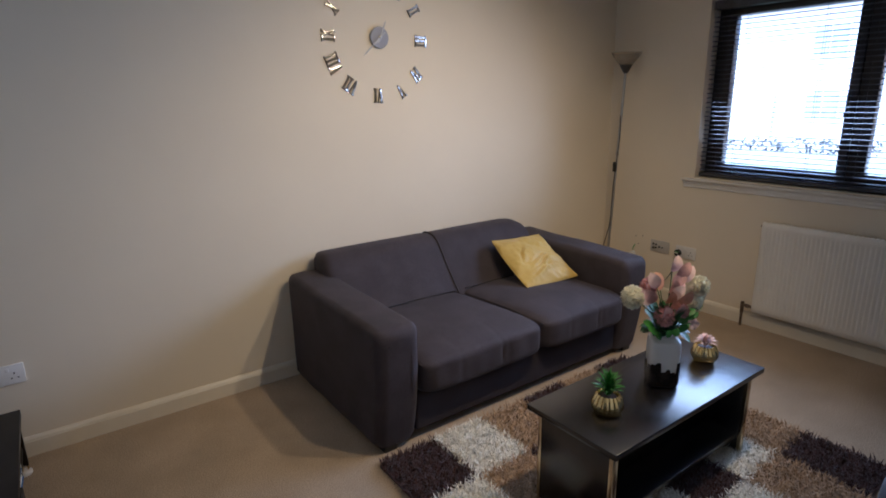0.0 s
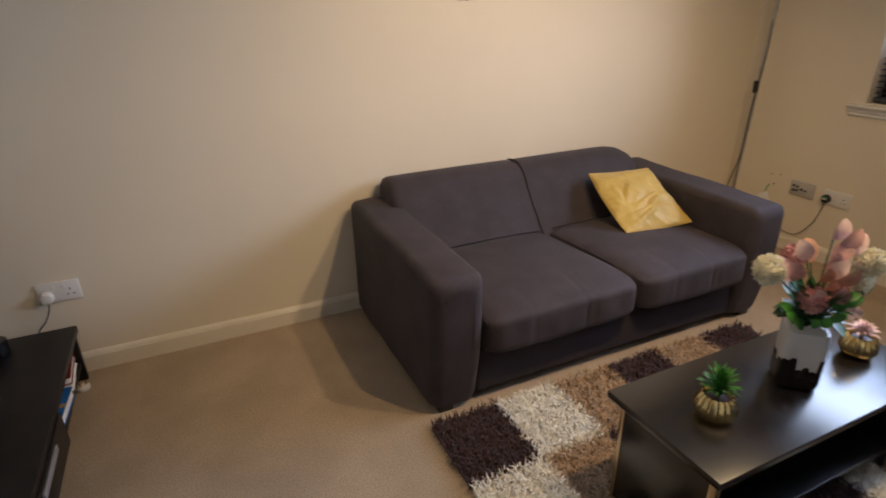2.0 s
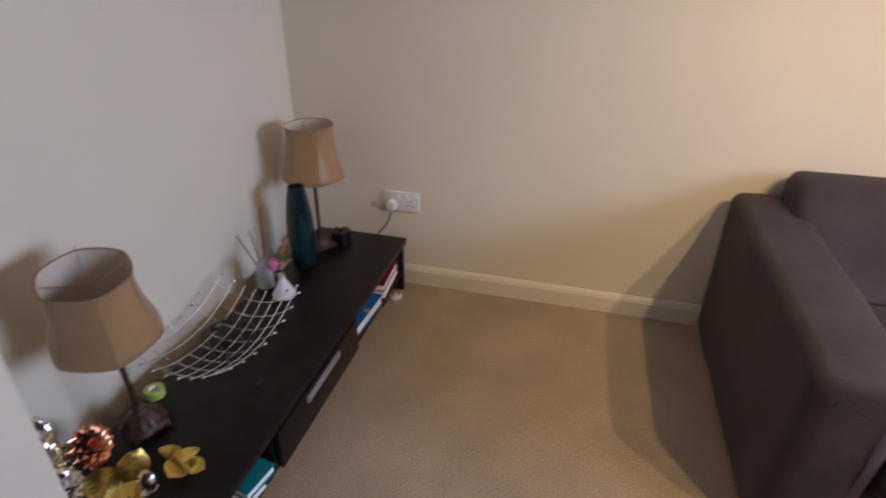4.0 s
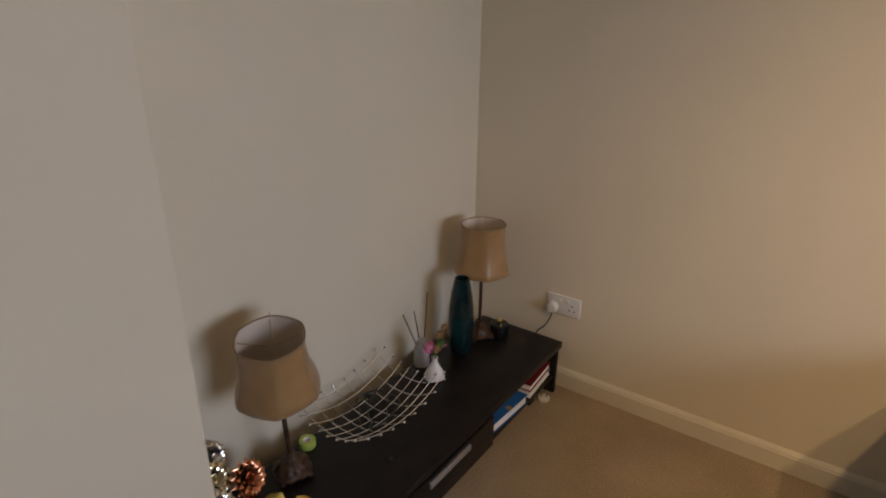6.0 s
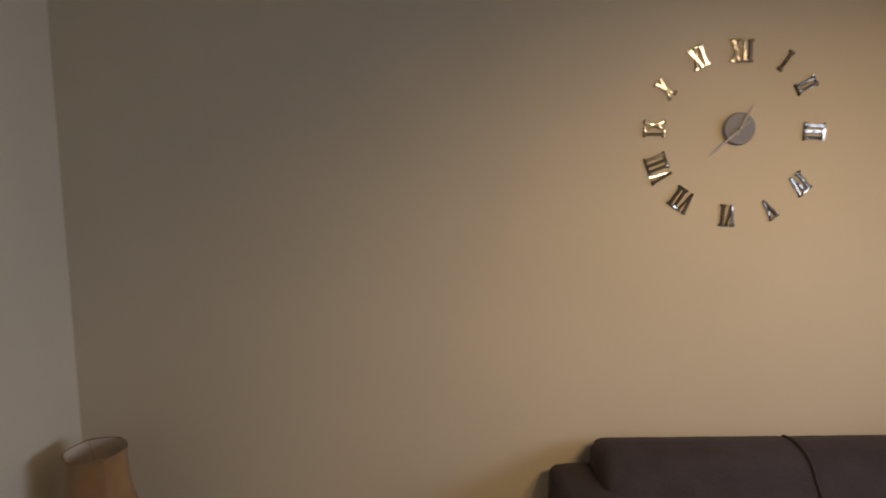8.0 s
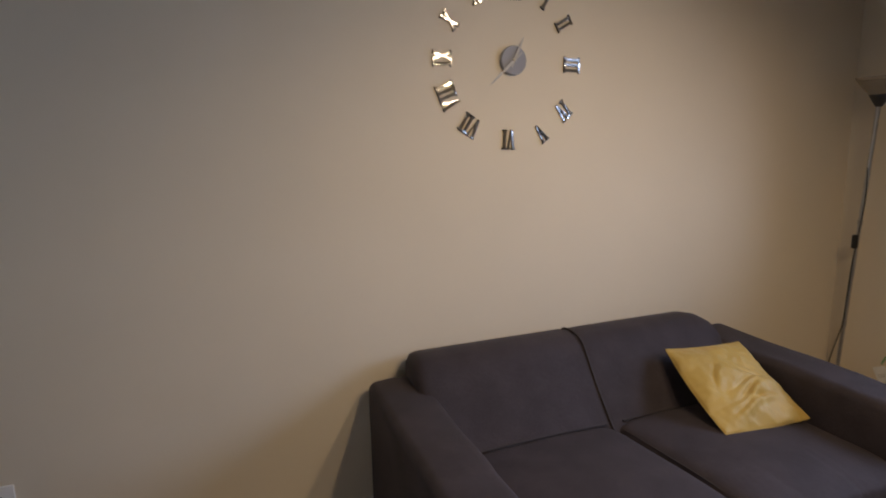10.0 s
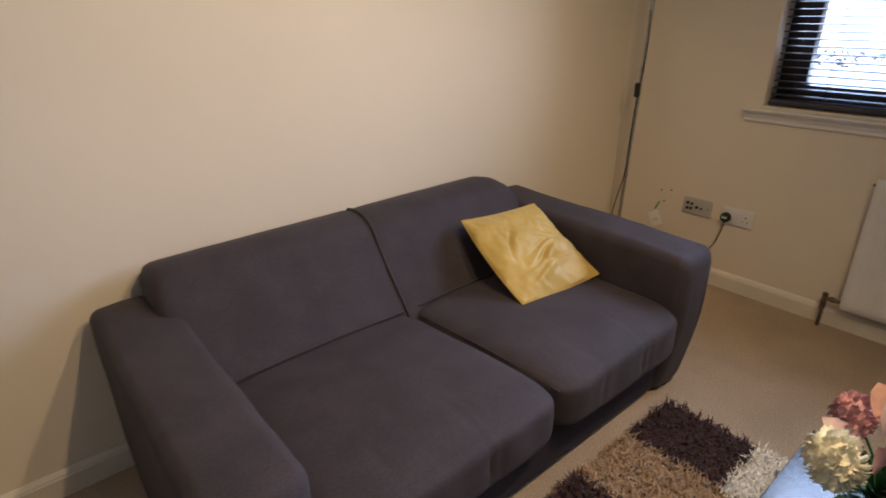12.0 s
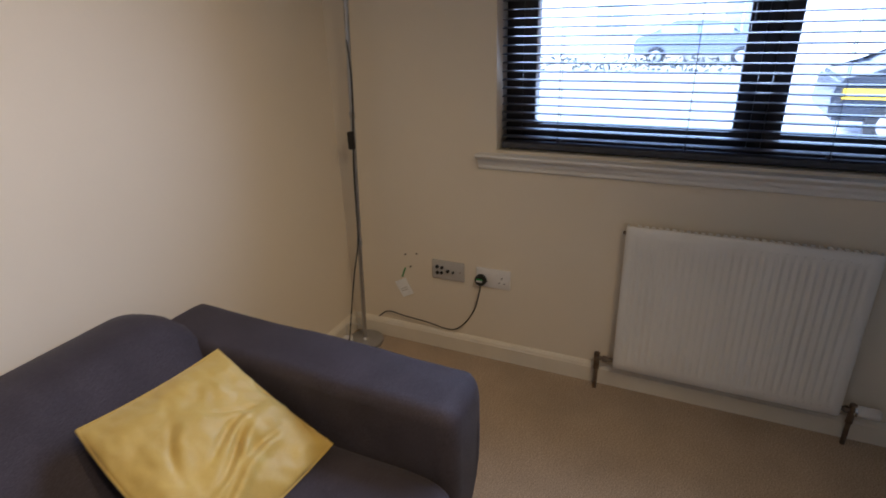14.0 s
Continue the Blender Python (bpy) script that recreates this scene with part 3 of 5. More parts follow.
def cushion():
    tl, tr, br, bl = (Vector(p) for p in ((2.808, -0.303, 0.618), (3.150, -0.346, 0.614), (3.142, -0.676, 0.430), (2.772, -0.642, 0.427)))
    nrm = (tr - tl).cross(bl - tl).normalized()
    if nrm.z < 0:
        nrm = -nrm
    th = thing("scatter_cushion", "mustard yellow velvet scatter cushion, creased, leaning on the sofa back", "cushion")
    n = 110

    def place(u, v):
        # the lower and outer edges belly out, the others are drawn in
        uu = u * (1 - (0.04 if u > 0 else -0.07) * (1 - v * v))
        vv = v * (1 - (-0.03 if v > 0 else 0.045) * (1 - u * u))
        a, b = (uu + 1) / 2, (vv + 1) / 2
        return (tl * (1 - a) + tr * a) * (1 - b) + (bl * (1 - a) + br * a) * b
    bm = bmesh.new()
    grid = {}
    for side in (1, -1):
        for i in range(n + 1):
            for j in range(n + 1):
                u, v = 2 * i / n - 1, 2 * j / n - 1
                edge = i in (0, n) or j in (0, n)
                if side < 0 and edge:
                    grid[side, i, j] = grid[1, i, j]
                    continue
                p = place(u, v)
                h = 0.050 * (max(0, 1 - u * u) ** 0.5) * (max(0, 1 - v * v) ** 0.55)
                if side > 0 and not edge:
                    # creases fan out from the lower middle
                    for cu, cv, ang, ln, deep in ((0.12, 0.10, 0.22, 0.40, 1.0), (0.0, 0.30, 0.34, 0.48, 1.3), (0.22, 0.46, 0.20, 0.34, 1.1), (-0.25, 0.52, 0.62, 0.34, 1.0), (0.45, -0.1, -0.3, 0.25, 0.6), (-0.45, -0.1, 1.2, 0.3, 0.6)):
                        du, dv = u - cu, v - cv
                        along, across = du * math.cos(ang) - dv * math.sin(ang), du * math.sin(ang) + dv * math.cos(ang)
                        across += 0.05 * math.sin(along * 5 + cu * 9)
                        reach = math.exp(-(along / ln) ** 2) * deep * 0.7
                        h -= reach * (0.016 * math.exp(-(across / 0.045) ** 2) - 0.013 * math.exp(-((across - 0.10) / 0.065) ** 2))
                    h += 0.014 * noise.noise(Vector((u * 2.4, v * 2.4, 2))) + 0.004 * noise.noise(Vector((u * 7, v * 7, 5)))
                q = p + nrm * (h * 0.85 if side > 0 else -h * 0.5)
                grid[side, i, j] = bm.verts.new(q)
        for i in range(n):
            for j in range(n):
                f = (grid[side, i, j], grid[side, i + 1, j], grid[side, i + 1, j + 1], grid[side, i, j + 1])
                bm.faces.new(f if side > 0 else f[::-1])
    part("cover", bm, YELLOW, th, angle=75)
    ring = [(-1 + k / 12, -1) for k in range(24)] + [(1, -1 + k / 12) for k in range(24)] + [(1 - k / 12, 1) for k in range(24)] + [(-1, 1 - k / 12) for k in range(24)]
    pts = [place(u, v) for u, v in ring]
    part("zip_edge", tube(bmesh.new(), pts + pts[:1], 0.0028, 6), YELLOW, th)
    return th


cushion()


# ---- shag rug ----
def rug():
    r = thing("shag_rug", "shaggy patchwork rug of cream, tan and dark brown squares", "rug")
    xs = [1.625 + 0.26 * i for i in range(7)]
    ys = [-0.985 - 0.311 * i for i in range(5)]
    plan = ["BCTBTB", "CTBCTC", "BTCBCT", "TCBCTB"]
    kind = {"B": RUGBROWN, "C": RUGCREAM, "T": RUGTAN}
    rng = random.Random(4)
    for j, row in enumerate(plan):
        for i, key in enumerate(row):
            x0, x1, y1, y0 = xs[i], xs[i + 1], ys[j], ys[j + 1]
            verts, faces = [], []

            def quad(*ps):
                k = len(verts)
                verts.extend(ps)
                faces.append(tuple(range(k, k + len(ps))))
            quad((x0, y0, 0.012), (x1, y0, 0.012), (x1, y1, 0.012), (x0, y1, 0.012))
            for a, b in (((x0, y0), (x1, y0)), ((x1, y0), (x1, y1)), ((x1, y1), (x0, y1)), ((x0, y1), (x0, y0))):
                quad((*a, 0.0), (*b, 0.0), (*b, 0.012), (*a, 0.012))
            hidden = 2.05 < (x0 + x1) / 2 < 2.8 and -1.75 < (y0 + y1) / 2 < -1.55
            for _ in range(700 if hidden else 2200):
                bx, by = rng.uniform(x0, x1), rng.uniform(y0, y1)
                ang, lean, ln, w = rng.uniform(0, 6.283), rng.uniform(0.4, 1.5), rng.uniform(0.030, 0.054), rng.uniform(0.0017, 0.0031)
                dx, dy = math.cos(ang), math.sin(ang)
                sx, sy = -dy * w, dx * w
                h1, o1 = ln * 0.55 * math.cos(lean * 0.5), ln * 0.55 * math.sin(lean * 0.5)
                h2, o2 = h1 + ln * 0.45 * math.cos(lean * 1.5), o1 + ln * 0.45 * math.sin(lean * 1.5)
                k = len(verts)
                z0 = 0.008
                verts.extend(((bx - sx, by - sy, z0), (bx + sx, by + sy, z0), (bx + dx * o1 + sx, by + dy * o1 + sy, z0 + h1), (bx + dx * o1 - sx, by + dy * o1 - sy, z0 + h1),
                              (bx + dx * o2, by + dy * o2, max(0.008, z0 + h2))))
                faces.append((k, k + 1, k + 2, k + 3))
                faces.append((k + 3, k + 2, k + 4))
            me = bpy.data.meshes.new("rug_square")
            me.from_pydata(verts, [], faces)
            me.materials.append(kind[key])
            ob = new("rug_square", me)
            ob.parent = r
            tagged(ob, {"B": "dark brown shag square", "C": "cream shag square", "T": "tan shag square"}[key])
    return r


rug()


# ---- coffee table ----
def coffee_table():
    x0, x1, y0, y1, zt = 1.955, 2.872, -1.85, -1.475, 0.40
    t = thing("coffee_table", "black ash coffee table with solid ends and metal-edged legs", "coffee table")
    part("tabletop", boxes((x0, x1, y0, y1, zt - 0.022, zt), bevel=0.002), BLACKWOOD, t)
    for a, b in ((x0 + 0.03, x0 + 0.052), (x1 - 0.052, x1 - 0.03)):
        end = part("end_panel", boxes((a, b, y0 + 0.045, y1 - 0.045, 0.012, zt - 0.023), bevel=0.0015), BLACKWOOD, t)
        for ya, yb in ((y0 + 0.028, y0 + 0.0445), (y1 - 0.0445, y1 - 0.028)):
            part("edge_strip", boxes((a - 0.001, b + 0.001, ya, yb, 0.012, zt - 0.023), bevel=0.002), BRASS, end, "brushed metal edge strip")
    part("shelf", boxes((x0 + 0.053, x1 - 0.053, y0 + 0.05, y1 - 0.05, 0.085, 0.103), bevel=0.0015), BLACKWOOD, t)
    part("back_rail", boxes((x0 + 0.053, x1 - 0.053, -1.672, -1.656, 0.104, zt - 0.023), bevel=0.0015), BLACKWOOD, t)
    return t


coffee_table()


def second_sofa():
    s = thing("blue_sofa", "blue-grey fabric sofa facing the coffee table", "sofa", pose(0, -2.35, 0))
    xa, xm, xb = 1.80, 2.335, 3.02
    part("base", boxes((xa, xb, -0.80, -0.03, 0.05, 0.24), bevel=0.015), BLUE_FABRIC, s)
    for a, b in ((xa, xm - 0.002), (xm + 0.002, xb)):
        bm = bmesh.new()
        soft_block(bm, (a, -0.66, 0.235), (b, 0.0, 0.42), 16, 16, 8, 6, lambda u, v, w, p: p + Vector((0, 0, 0.015 * (1 - u * u) * max(w, 0))))
        part("seat_cushion", bm, BLUE_FABRIC, s)
    part("backrest", boxes((xa, xb, -0.88, -0.64, 0.2, 0.72), bevel=0.06, seg=4), BLUE_FABRIC, s)
    part("arm", boxes((xb + 0.003, xb + 0.16, -0.88, -0.02, 0.04, 0.56), bevel=0.04, seg=4), BLUE_FABRIC, s)
    for x in (xa + 0.05, xb):
        for y in (-0.10, -0.78):
            part("foot", boxes((x, x + 0.05, y - 0.025, y + 0.025, 0.0, 0.055), bevel=0.004), BLACKPLASTIC, s)


second_sofa()


# ---- vase of flowers and pots on the coffee table ----
def petal(bm, base, tip, width, normal, cup=0.25, seg=5, mi=0, thick=0.0):
    """A pointed, cupped petal or leaf from base to tip."""
    base, tip, normal = Vector(base), Vector(tip), Vector(normal)
    d = tip - base
    side = d.cross(normal).normalized() if d.cross(normal).length > 1e-6 else d.orthogonal().normalized()
    up = side.cross(d).normalized()
    rows = []
    for i in range(seg + 1):
        t = i / seg
        w = width * (math.sin(math.pi * min(1, t * 0.86 + 0.07)) ** 0.8) * (0 if i == seg else 1)
        c = base + d * t + up * (d.length * 0.22 * math.sin(math.pi * t) * cup * 2)
        rows.append([bm.verts.new(c - side * w + up * w * cup), bm.verts.new(c), bm.verts.new(c + side * w + up * w * cup)])
    for a, b in zip(rows, rows[1:]):
        for k in (0, 1):
            bm.faces.new((a[k], a[k + 1], b[k + 1], b[k])).material_index = mi


def pompom(bm, c, r, rng, n=150, w=0.14, mi=0):
    ball(bm, c, r * 0.72, 10, mi)
    c = Vector(c)
    for i in range(n):
        z = 1 - 2 * (i + 0.5) / n
        a = i * 2.39996
        d = Vector((math.sqrt(1 - z * z) * math.cos(a), math.sqrt(1 - z * z) * math.sin(a), z))
        d = (d + Vector((rng.uniform(-.15, .15), rng.uniform(-.15, .15), rng.uniform(-.15, .15)))).normalized()
        petal(bm, c + d * r * 0.62, c + d * r * rng.uniform(0.95, 1.1), r * w, d.orthogonal(), 0.4, 3, mi)


def bouquet_vase():
    rng = random.Random(11)
    v = thing("flower_vase", "white drip-glazed vase of artificial pink and cream flowers", "vase", pose(2.457, -1.667, 0.4005))
    v.scale = (1.03, 1.03, 1.06)

    def square(a, z):
        k = 4.5
        return 1 / (abs(math.cos(a)) ** k + abs(math.sin(a)) ** k) ** (1 / k)
    prof = [(0.040, 0.0), (0.050, 0.006), (0.053, 0.018), (0.053, 0.150), (0.050, 0.165), (0.038, 0.174), (0.031, 0.178), (0.031, 0.190), (0.035, 0.196), (0.029, 0.196), (0.027, 0.180)]
    turn = pose(0, 0, 0, 0, 0, 46)
    body = part("body", lathe(prof, 48, turn, wobble=square), WHITECERAMIC, v)
    # dark glaze: a skin with drips of uneven height
    bm, n = bmesh.new(), 144
    steps = [rng.uniform(0.058, 0.105) for _ in range(22)]
    rows = [[], [], [], []]
    for i in range(n):
        a = 2 * math.pi * i / n
        f = a / (2 * math.pi) * 22
        local = f - int(f)
        h = steps[int(f) % 22] - 0.006 * (2 * local - 1) ** 4
        k = square(a, 0)
        for row, (r, z) in zip(rows, ((0.0413, 0.0006), (0.0513, 0.006), (0.0542, 0.018), (0.0542, h))):
            row.append(bm.verts.new(turn @ Vector((r * k * math.cos(a), r * k * math.sin(a), z))))
    for a, b in zip(rows, rows[1:]):
        for i in range(n):
            bm.faces.new((a[i], a[(i + 1) % n], b[(i + 1) % n], b[i]))
    part("drip_glaze", bm, BROWNGLAZE, body, "dark brown drip glaze")

    def stems(bm, p):
        tube(bm, curve_pts([(0, 0, 0.15), (p[0] * 0.4, p[1] * 0.4, 0.15 + (p[2] - 0.15) * 0.6), p], 4), 0.0018, 5)
    # screen-right is (0.8, -0.6) seen from the door side, towards the sofa is +y
    R, U, F = Vector((0.82, -0.57, 0)), Vector((0, 0, 1)), Vector((-0.57, -0.82, 0))

    def at(r, u, f):
        return R * (r * 1.18 - 0.014) + U * (u * 1.08 + 0.012) + F * f * 1.1
    green = bmesh.new()
    for r, u, f, size in ((-0.098, 0.287, 0.01, 0.036), (0.085, 0.262, -0.01, 0.036), (0.10, 0.315, 0.0, 0.032), (0.11, 0.275, -0.04, 0.032)):
        c = at(r, u, f)
        bm = bmesh.new()
        pompom(bm, c, size * 1.15, rng, 210, 0.15)
        part("cream_pompom", bm, CREAMPETAL, v, "cream pompom bloom")
        stems(green, c)
    for r, u, f, size in ((-0.012, 0.235, 0.045, 0.032), (0.045, 0.245, 0.03, 0.022), (-0.03, 0.30, -0.05, 0.03)):
        c = at(r, u, f)
        bm = bmesh.new()
        pompom(bm, c, size * 1.12, rng, 150, 0.15)
        part("rose_pompom", bm, ROSEPOM, v, "dusty rose pompom bloom")
        stems(green, c)
    tips = [(-0.055, 0.33, 0.02, 0), (-0.04, 0.375, 0.0, 1), (0.0, 0.33, 0.04, 2), (0.015, 0.36, 0.02, 0), (0.045, 0.375, 0.0, 0), (0.03, 0.425, -0.01, 1), (0.055, 0.405, 0.0, 0),
            (0.02, 0.30, 0.06, 0), (-0.02, 0.29, 0.06, 1), (0.05, 0.33, 0.04, 2), (-0.01, 0.36, -0.04, 2), (0.06, 0.34, -0.05, 0), (-0.06, 0.31, -0.04, 1), (0.075, 0.385, -0.02, 1), (0.005, 0.31, 0.05, 2), (0.035, 0.34, 0.03, 1)]
    for r, u, f, k in tips:
        tip = at(r * 1.2, u - 0.012, f * 1.3)
        base = at(r * 0.6, u - 0.062, f * 0.5)
        bm = bmesh.new()
        petal(bm, base, tip, 0.021, F + U * rng.uniform(0.2, 0.8) + R * rng.uniform(-0.5, 0.5), 0.3, 7)
        part("petal", bm, (PINKPETAL, PALEPINK, PEACH)[k], v)
        stems(green, base)
    c = at(0.075, 0.205, 0.035)
    bm = bmesh.new()
    for i in range(5):
        a = i * 1.257
        petal(bm, c, c + R * 0.024 * math.cos(a) + U * 0.022 * math.sin(a) + F * 0.006, 0.012, F, 0.4, 4)
    part("blossom", bm, PALEPINK, v)
    bm = bmesh.new()
    for i in range(90):
        a = rng.uniform(0, 6.283)
        rr = rng.uniform(0.035, 0.10)
        b = Vector((0.35 * rr * math.cos(a), 0.35 * rr * math.sin(a), rng.uniform(0.185, 0.215)))
        tip = Vector((rr * math.cos(a), rr * math.sin(a), rng.uniform(0.17, 0.32)))
        petal(bm, b, tip, rng.uniform(0.010, 0.018), Vector((0, 0, 1)), 0.2, 5)
    part("leaves", bm, LEAF, v, "dark green leaves")
    bm = bmesh.new()
    for r, u, f in ((0.12, 0.25, 0.0), (0.10, 0.235, 0.02), (0.085, 0.25, 0.03), (0.105, 0.225, 0.01), (0.075, 0.23, 0.03), (-0.06, 0.20, 0.05), (-0.045, 0.19, 0.06), (-0.07, 0.215, 0.03), (0.02, 0.205, 0.07), (-0.01, 0.20, 0.07), (0.06, 0.21, 0.05)):
        petal(bm, at(r * 0.5, u - 0.025, f), at(r, u, f), 0.013, U + F, 0.2, 5)
    part("bright_leaves", bm, LEAFBRIGHT, v, "bright green leaves")
    part("stems", green, LEAF, v)


bouquet_vase()


def ribbed_pot(x, y, name, label, plant, size):
    rng = random.Random(int(x * 100))
    p = thing(name, label, "plant pot", pose(x, y, 0.4005))
    p.scale = (size, size, size)
    prof = [(0.026, 0.0), (0.031, 0.003), (0.040, 0.018), (0.040, 0.030), (0.034, 0.048), (0.028, 0.056), (0.027, 0.053), (0.024, 0.046)]
    part("pot", lathe(prof, 96, wobble=lambda a, z: 1 + 0.06 * math.cos(18 * a)), GOLD, p, "ribbed polished gold pot")
    part("soil", lathe([(0.023, 0.044), (0.024, 0.048), (0.004, 0.050)], 20), BRONZE, p)
    bm = bmesh.new()
    if plant == "succulent":
        for i in range(70):
            a, t = i * 2.39996, (i + 1) / 70
            out = 0.041 * math.sqrt(1 - t) + 0.007
            b = Vector((0.006 * math.cos(a), 0.006 * math.sin(a), 0.05 + 0.022 * t))
            tip = Vector((out * math.cos(a), out * math.sin(a), 0.074 + 0.050 * t + rng.uniform(-0.008, 0.008)))
            petal(bm, b, tip, 0.0034, Vector((0, 0, 1)), 0.4, 5)
        part("succulent_leaves", bm, LEAFBRIGHT, p, "spiky green succulent leaves")
    else:
        for i in range(34):
            a, t = i * 2.39996, (i + 1) / 34
            out = 0.034 * math.sqrt(1 - t) + 0.008
            tip = Vector((out * math.cos(a), out * math.sin(a), 0.066 + 0.028 * t + rng.uniform(-0.004, 0.004)))
            petal(bm, (0.004 * math.cos(a), 0.004 * math.sin(a), 0.05 + 0.012 * t), tip, 0.0055, Vector((0, 0, 1)), 0.4, 4)
        part("flower_head", bm, PALEPINK, p, "pale pink artificial succulent bloom")


ribbed_pot(2.128, -1.680, "succulent_pot", "gold ribbed pot with a green succulent on the coffee table", "succulent", 1.28)
ribbed_pot(2.745, -1.672, "pink_flower_pot", "gold ribbed pot with a pale pink bloom on the coffee table", "bloom", 1.22)


# ---- wall clock of loose mirror numerals ----
def numeral(text, h, parent):
    """A Roman numeral of flat mirror strips with black edges, in the x-z plane, its foot down."""
    widths = {"I": 0.020, "V": 0.036, "X": 0.036}
    total = sum(widths[c] for c in text)
    strips = []

    def strip(a, b, w):
        a, b = Vector(a), Vector(b)
        d = (b - a).normalized()
        s = Vector((-d.y, d.x)) * w / 2
        strips.append([a - s, b - s, b + s, a + s])
    x = -total / 2
    for c in text:
        w = widths[c]
        mid = x + w / 2
        if c == "I":
            strip((mid, -h / 2), (mid, h / 2), 0.010)
            strip((mid - 0.0095, h / 2 - 0.003), (mid + 0.0095, h / 2 - 0.003), 0.006)
            strip((mid - 0.0095, -h / 2 + 0.003), (mid + 0.0095, -h / 2 + 0.003), 0.006)
        elif c == "V":
            strip((mid - 0.012, h / 2), (mid, -h / 2), 0.009)
            strip((mid + 0.012, h / 2), (mid + 0.001, -h / 2), 0.006)
            strip((mid - 0.018, h / 2 - 0.003), (mid - 0.004, h / 2 - 0.003), 0.006)
            strip((mid + 0.005, h / 2 - 0.003), (mid + 0.018, h / 2 - 0.003), 0.006)
        else:
            strip((mid - 0.012, h / 2), (mid + 0.012, -h / 2), 0.010)
            strip((mid + 0.012, h / 2), (mid - 0.012, -h / 2), 0.007)
            for sx in (-1, 1):
                for sz in (-1, 1):
                    strip((mid + sx * 0.012 - 0.0065, sz * (h / 2 - 0.003)), (mid + sx * 0.012 + 0.0065, sz * (h / 2 - 0.003)), 0.0055)
        x += w
    bm, rng = bmesh.new(), random.Random(len(text) * 7 + ord(text[-1]))
    for k, q in enumerate(strips):
        tip, roll = rng.uniform(-0.0009, 0.0009), rng.uniform(-0.0005, 0.0005)
        c = sum(q, Vector((0, 0))) / 4
        for grow, y0, y1, mi in ((1.0, -0.0045 - 0.0001 * k, -0.0065 - 0.0001 * k, 0),):
            lo = [bm.verts.new((c.x + (p.x - c.x) * grow, y0, c.y + (p.y - c.y) * grow)) for p in q]
            hi = [bm.verts.new((c.x + (p.x - c.x) * grow, y1 + (tip if i in (1, 2) else -tip) + (roll if i > 1 else -roll), c.y + (p.y - c.y) * grow)) for i, p in enumerate(q)]
            bm.faces.new(hi).material_index = mi
            for i in range(4):
                bm.faces.new((lo[i], lo[(i + 1) % 4], hi[(i + 1) % 4], hi[i])).material_index = 1
        lo, hi = [], []
        for i, p in enumerate(q):
            d = (p - c).normalized() * 0.0013
            lo.append(bm.verts.new((p.x + d.x, -0.0003, p.y + d.y)))
            hi.append(bm.verts.new((p.x + d.x, -0.0045 - 0.0001 * k, p.y + d.y)))
        bm.faces.new(hi).material_index = 1
        for i in range(4):
            bm.faces.new((lo[i], lo[(i + 1) % 4], hi[(i + 1) % 4], hi[i])).material_index = 1
    return part("numeral", bm, (MIRROR, BLACKEDGE), parent, smooth=False)


def wall_clock():
    cx, cz = 2.272, 1.752
    w = thing("wall_clock", "wall clock of silver mirror Roman numerals around a grey dial", "clock", pose(cx, 0.0, cz))
    rng = random.Random(5)
    for text, dx, dz, turn in (("XII", -0.005, 0.257, 0), ("I", 0.147, 0.226, 0), ("II", 0.224, 0.147, 4), ("III", 0.265, -0.007, 0), ("IV", 0.229, -0.185, 8), ("V", 0.129, -0.273, -12),
                               ("VI", -0.016, -0.295, 0), ("VII", -0.18, -0.241, -4), ("VIII", -0.268, -0.134, 4), ("IX", -0.288, -0.002, 0), ("X", -0.257, 0.13, 14), ("XI", -0.151, 0.233, 6)):
        ob = numeral(text, 0.073, w)
        ob.matrix_basis = pose(dx, 0, dz, rng.uniform(-1.2, 1.2), math.degrees(math.atan2(dx, dz)) + turn, rng.uniform(-1.2, 1.2))
    flat = pose(0, 0, 0, 90, 0, 0)
    part("dial", lathe([(0.050, 0.0005), (0.054, 0.003), (0.054, 0.014), (0.051, 0.017), (0.004, 0.018)], 48, flat), GREYPLASTIC, w, "round grey dial")

    def hand(length, back, wide, ang, y):
        bm = bmesh.new()
        outline = [(-wide * 0.5, -back), (wide * 0.5, -back), (wide, length * 0.15), (wide * 0.5, length * 0.8), (0, length), (-wide * 0.5, length * 0.8), (-wide, length * 0.15)]
        lo = [bm.verts.new((px, y, pz)) for px, pz in outline]
        hi = [bm.verts.new((px, y - 0.0012, pz)) for px, pz in outline]
        bm.faces.new(hi)
        bm.faces.new(lo[::-1])
        for i in range(len(lo)):
            bm.faces.new((lo[i], lo[(i + 1) % len(lo)], hi[(i + 1) % len(lo)], hi[i]))
        ob = part("hand", bm, SILVERPLASTIC, w, smooth=False)
        ob.matrix_basis = pose(0, 0, 0, 0, ang, 0)
    hand(0.095, 0.03, 0.005, 24, -0.021)
    hand(0.145, 0.04, 0.005, 228, -0.024)
    part("hub", lathe([(0.007, 0.018), (0.007, 0.028), (0.003, 0.029)], 16, flat), SILVERPLASTIC, w)


wall_clock()


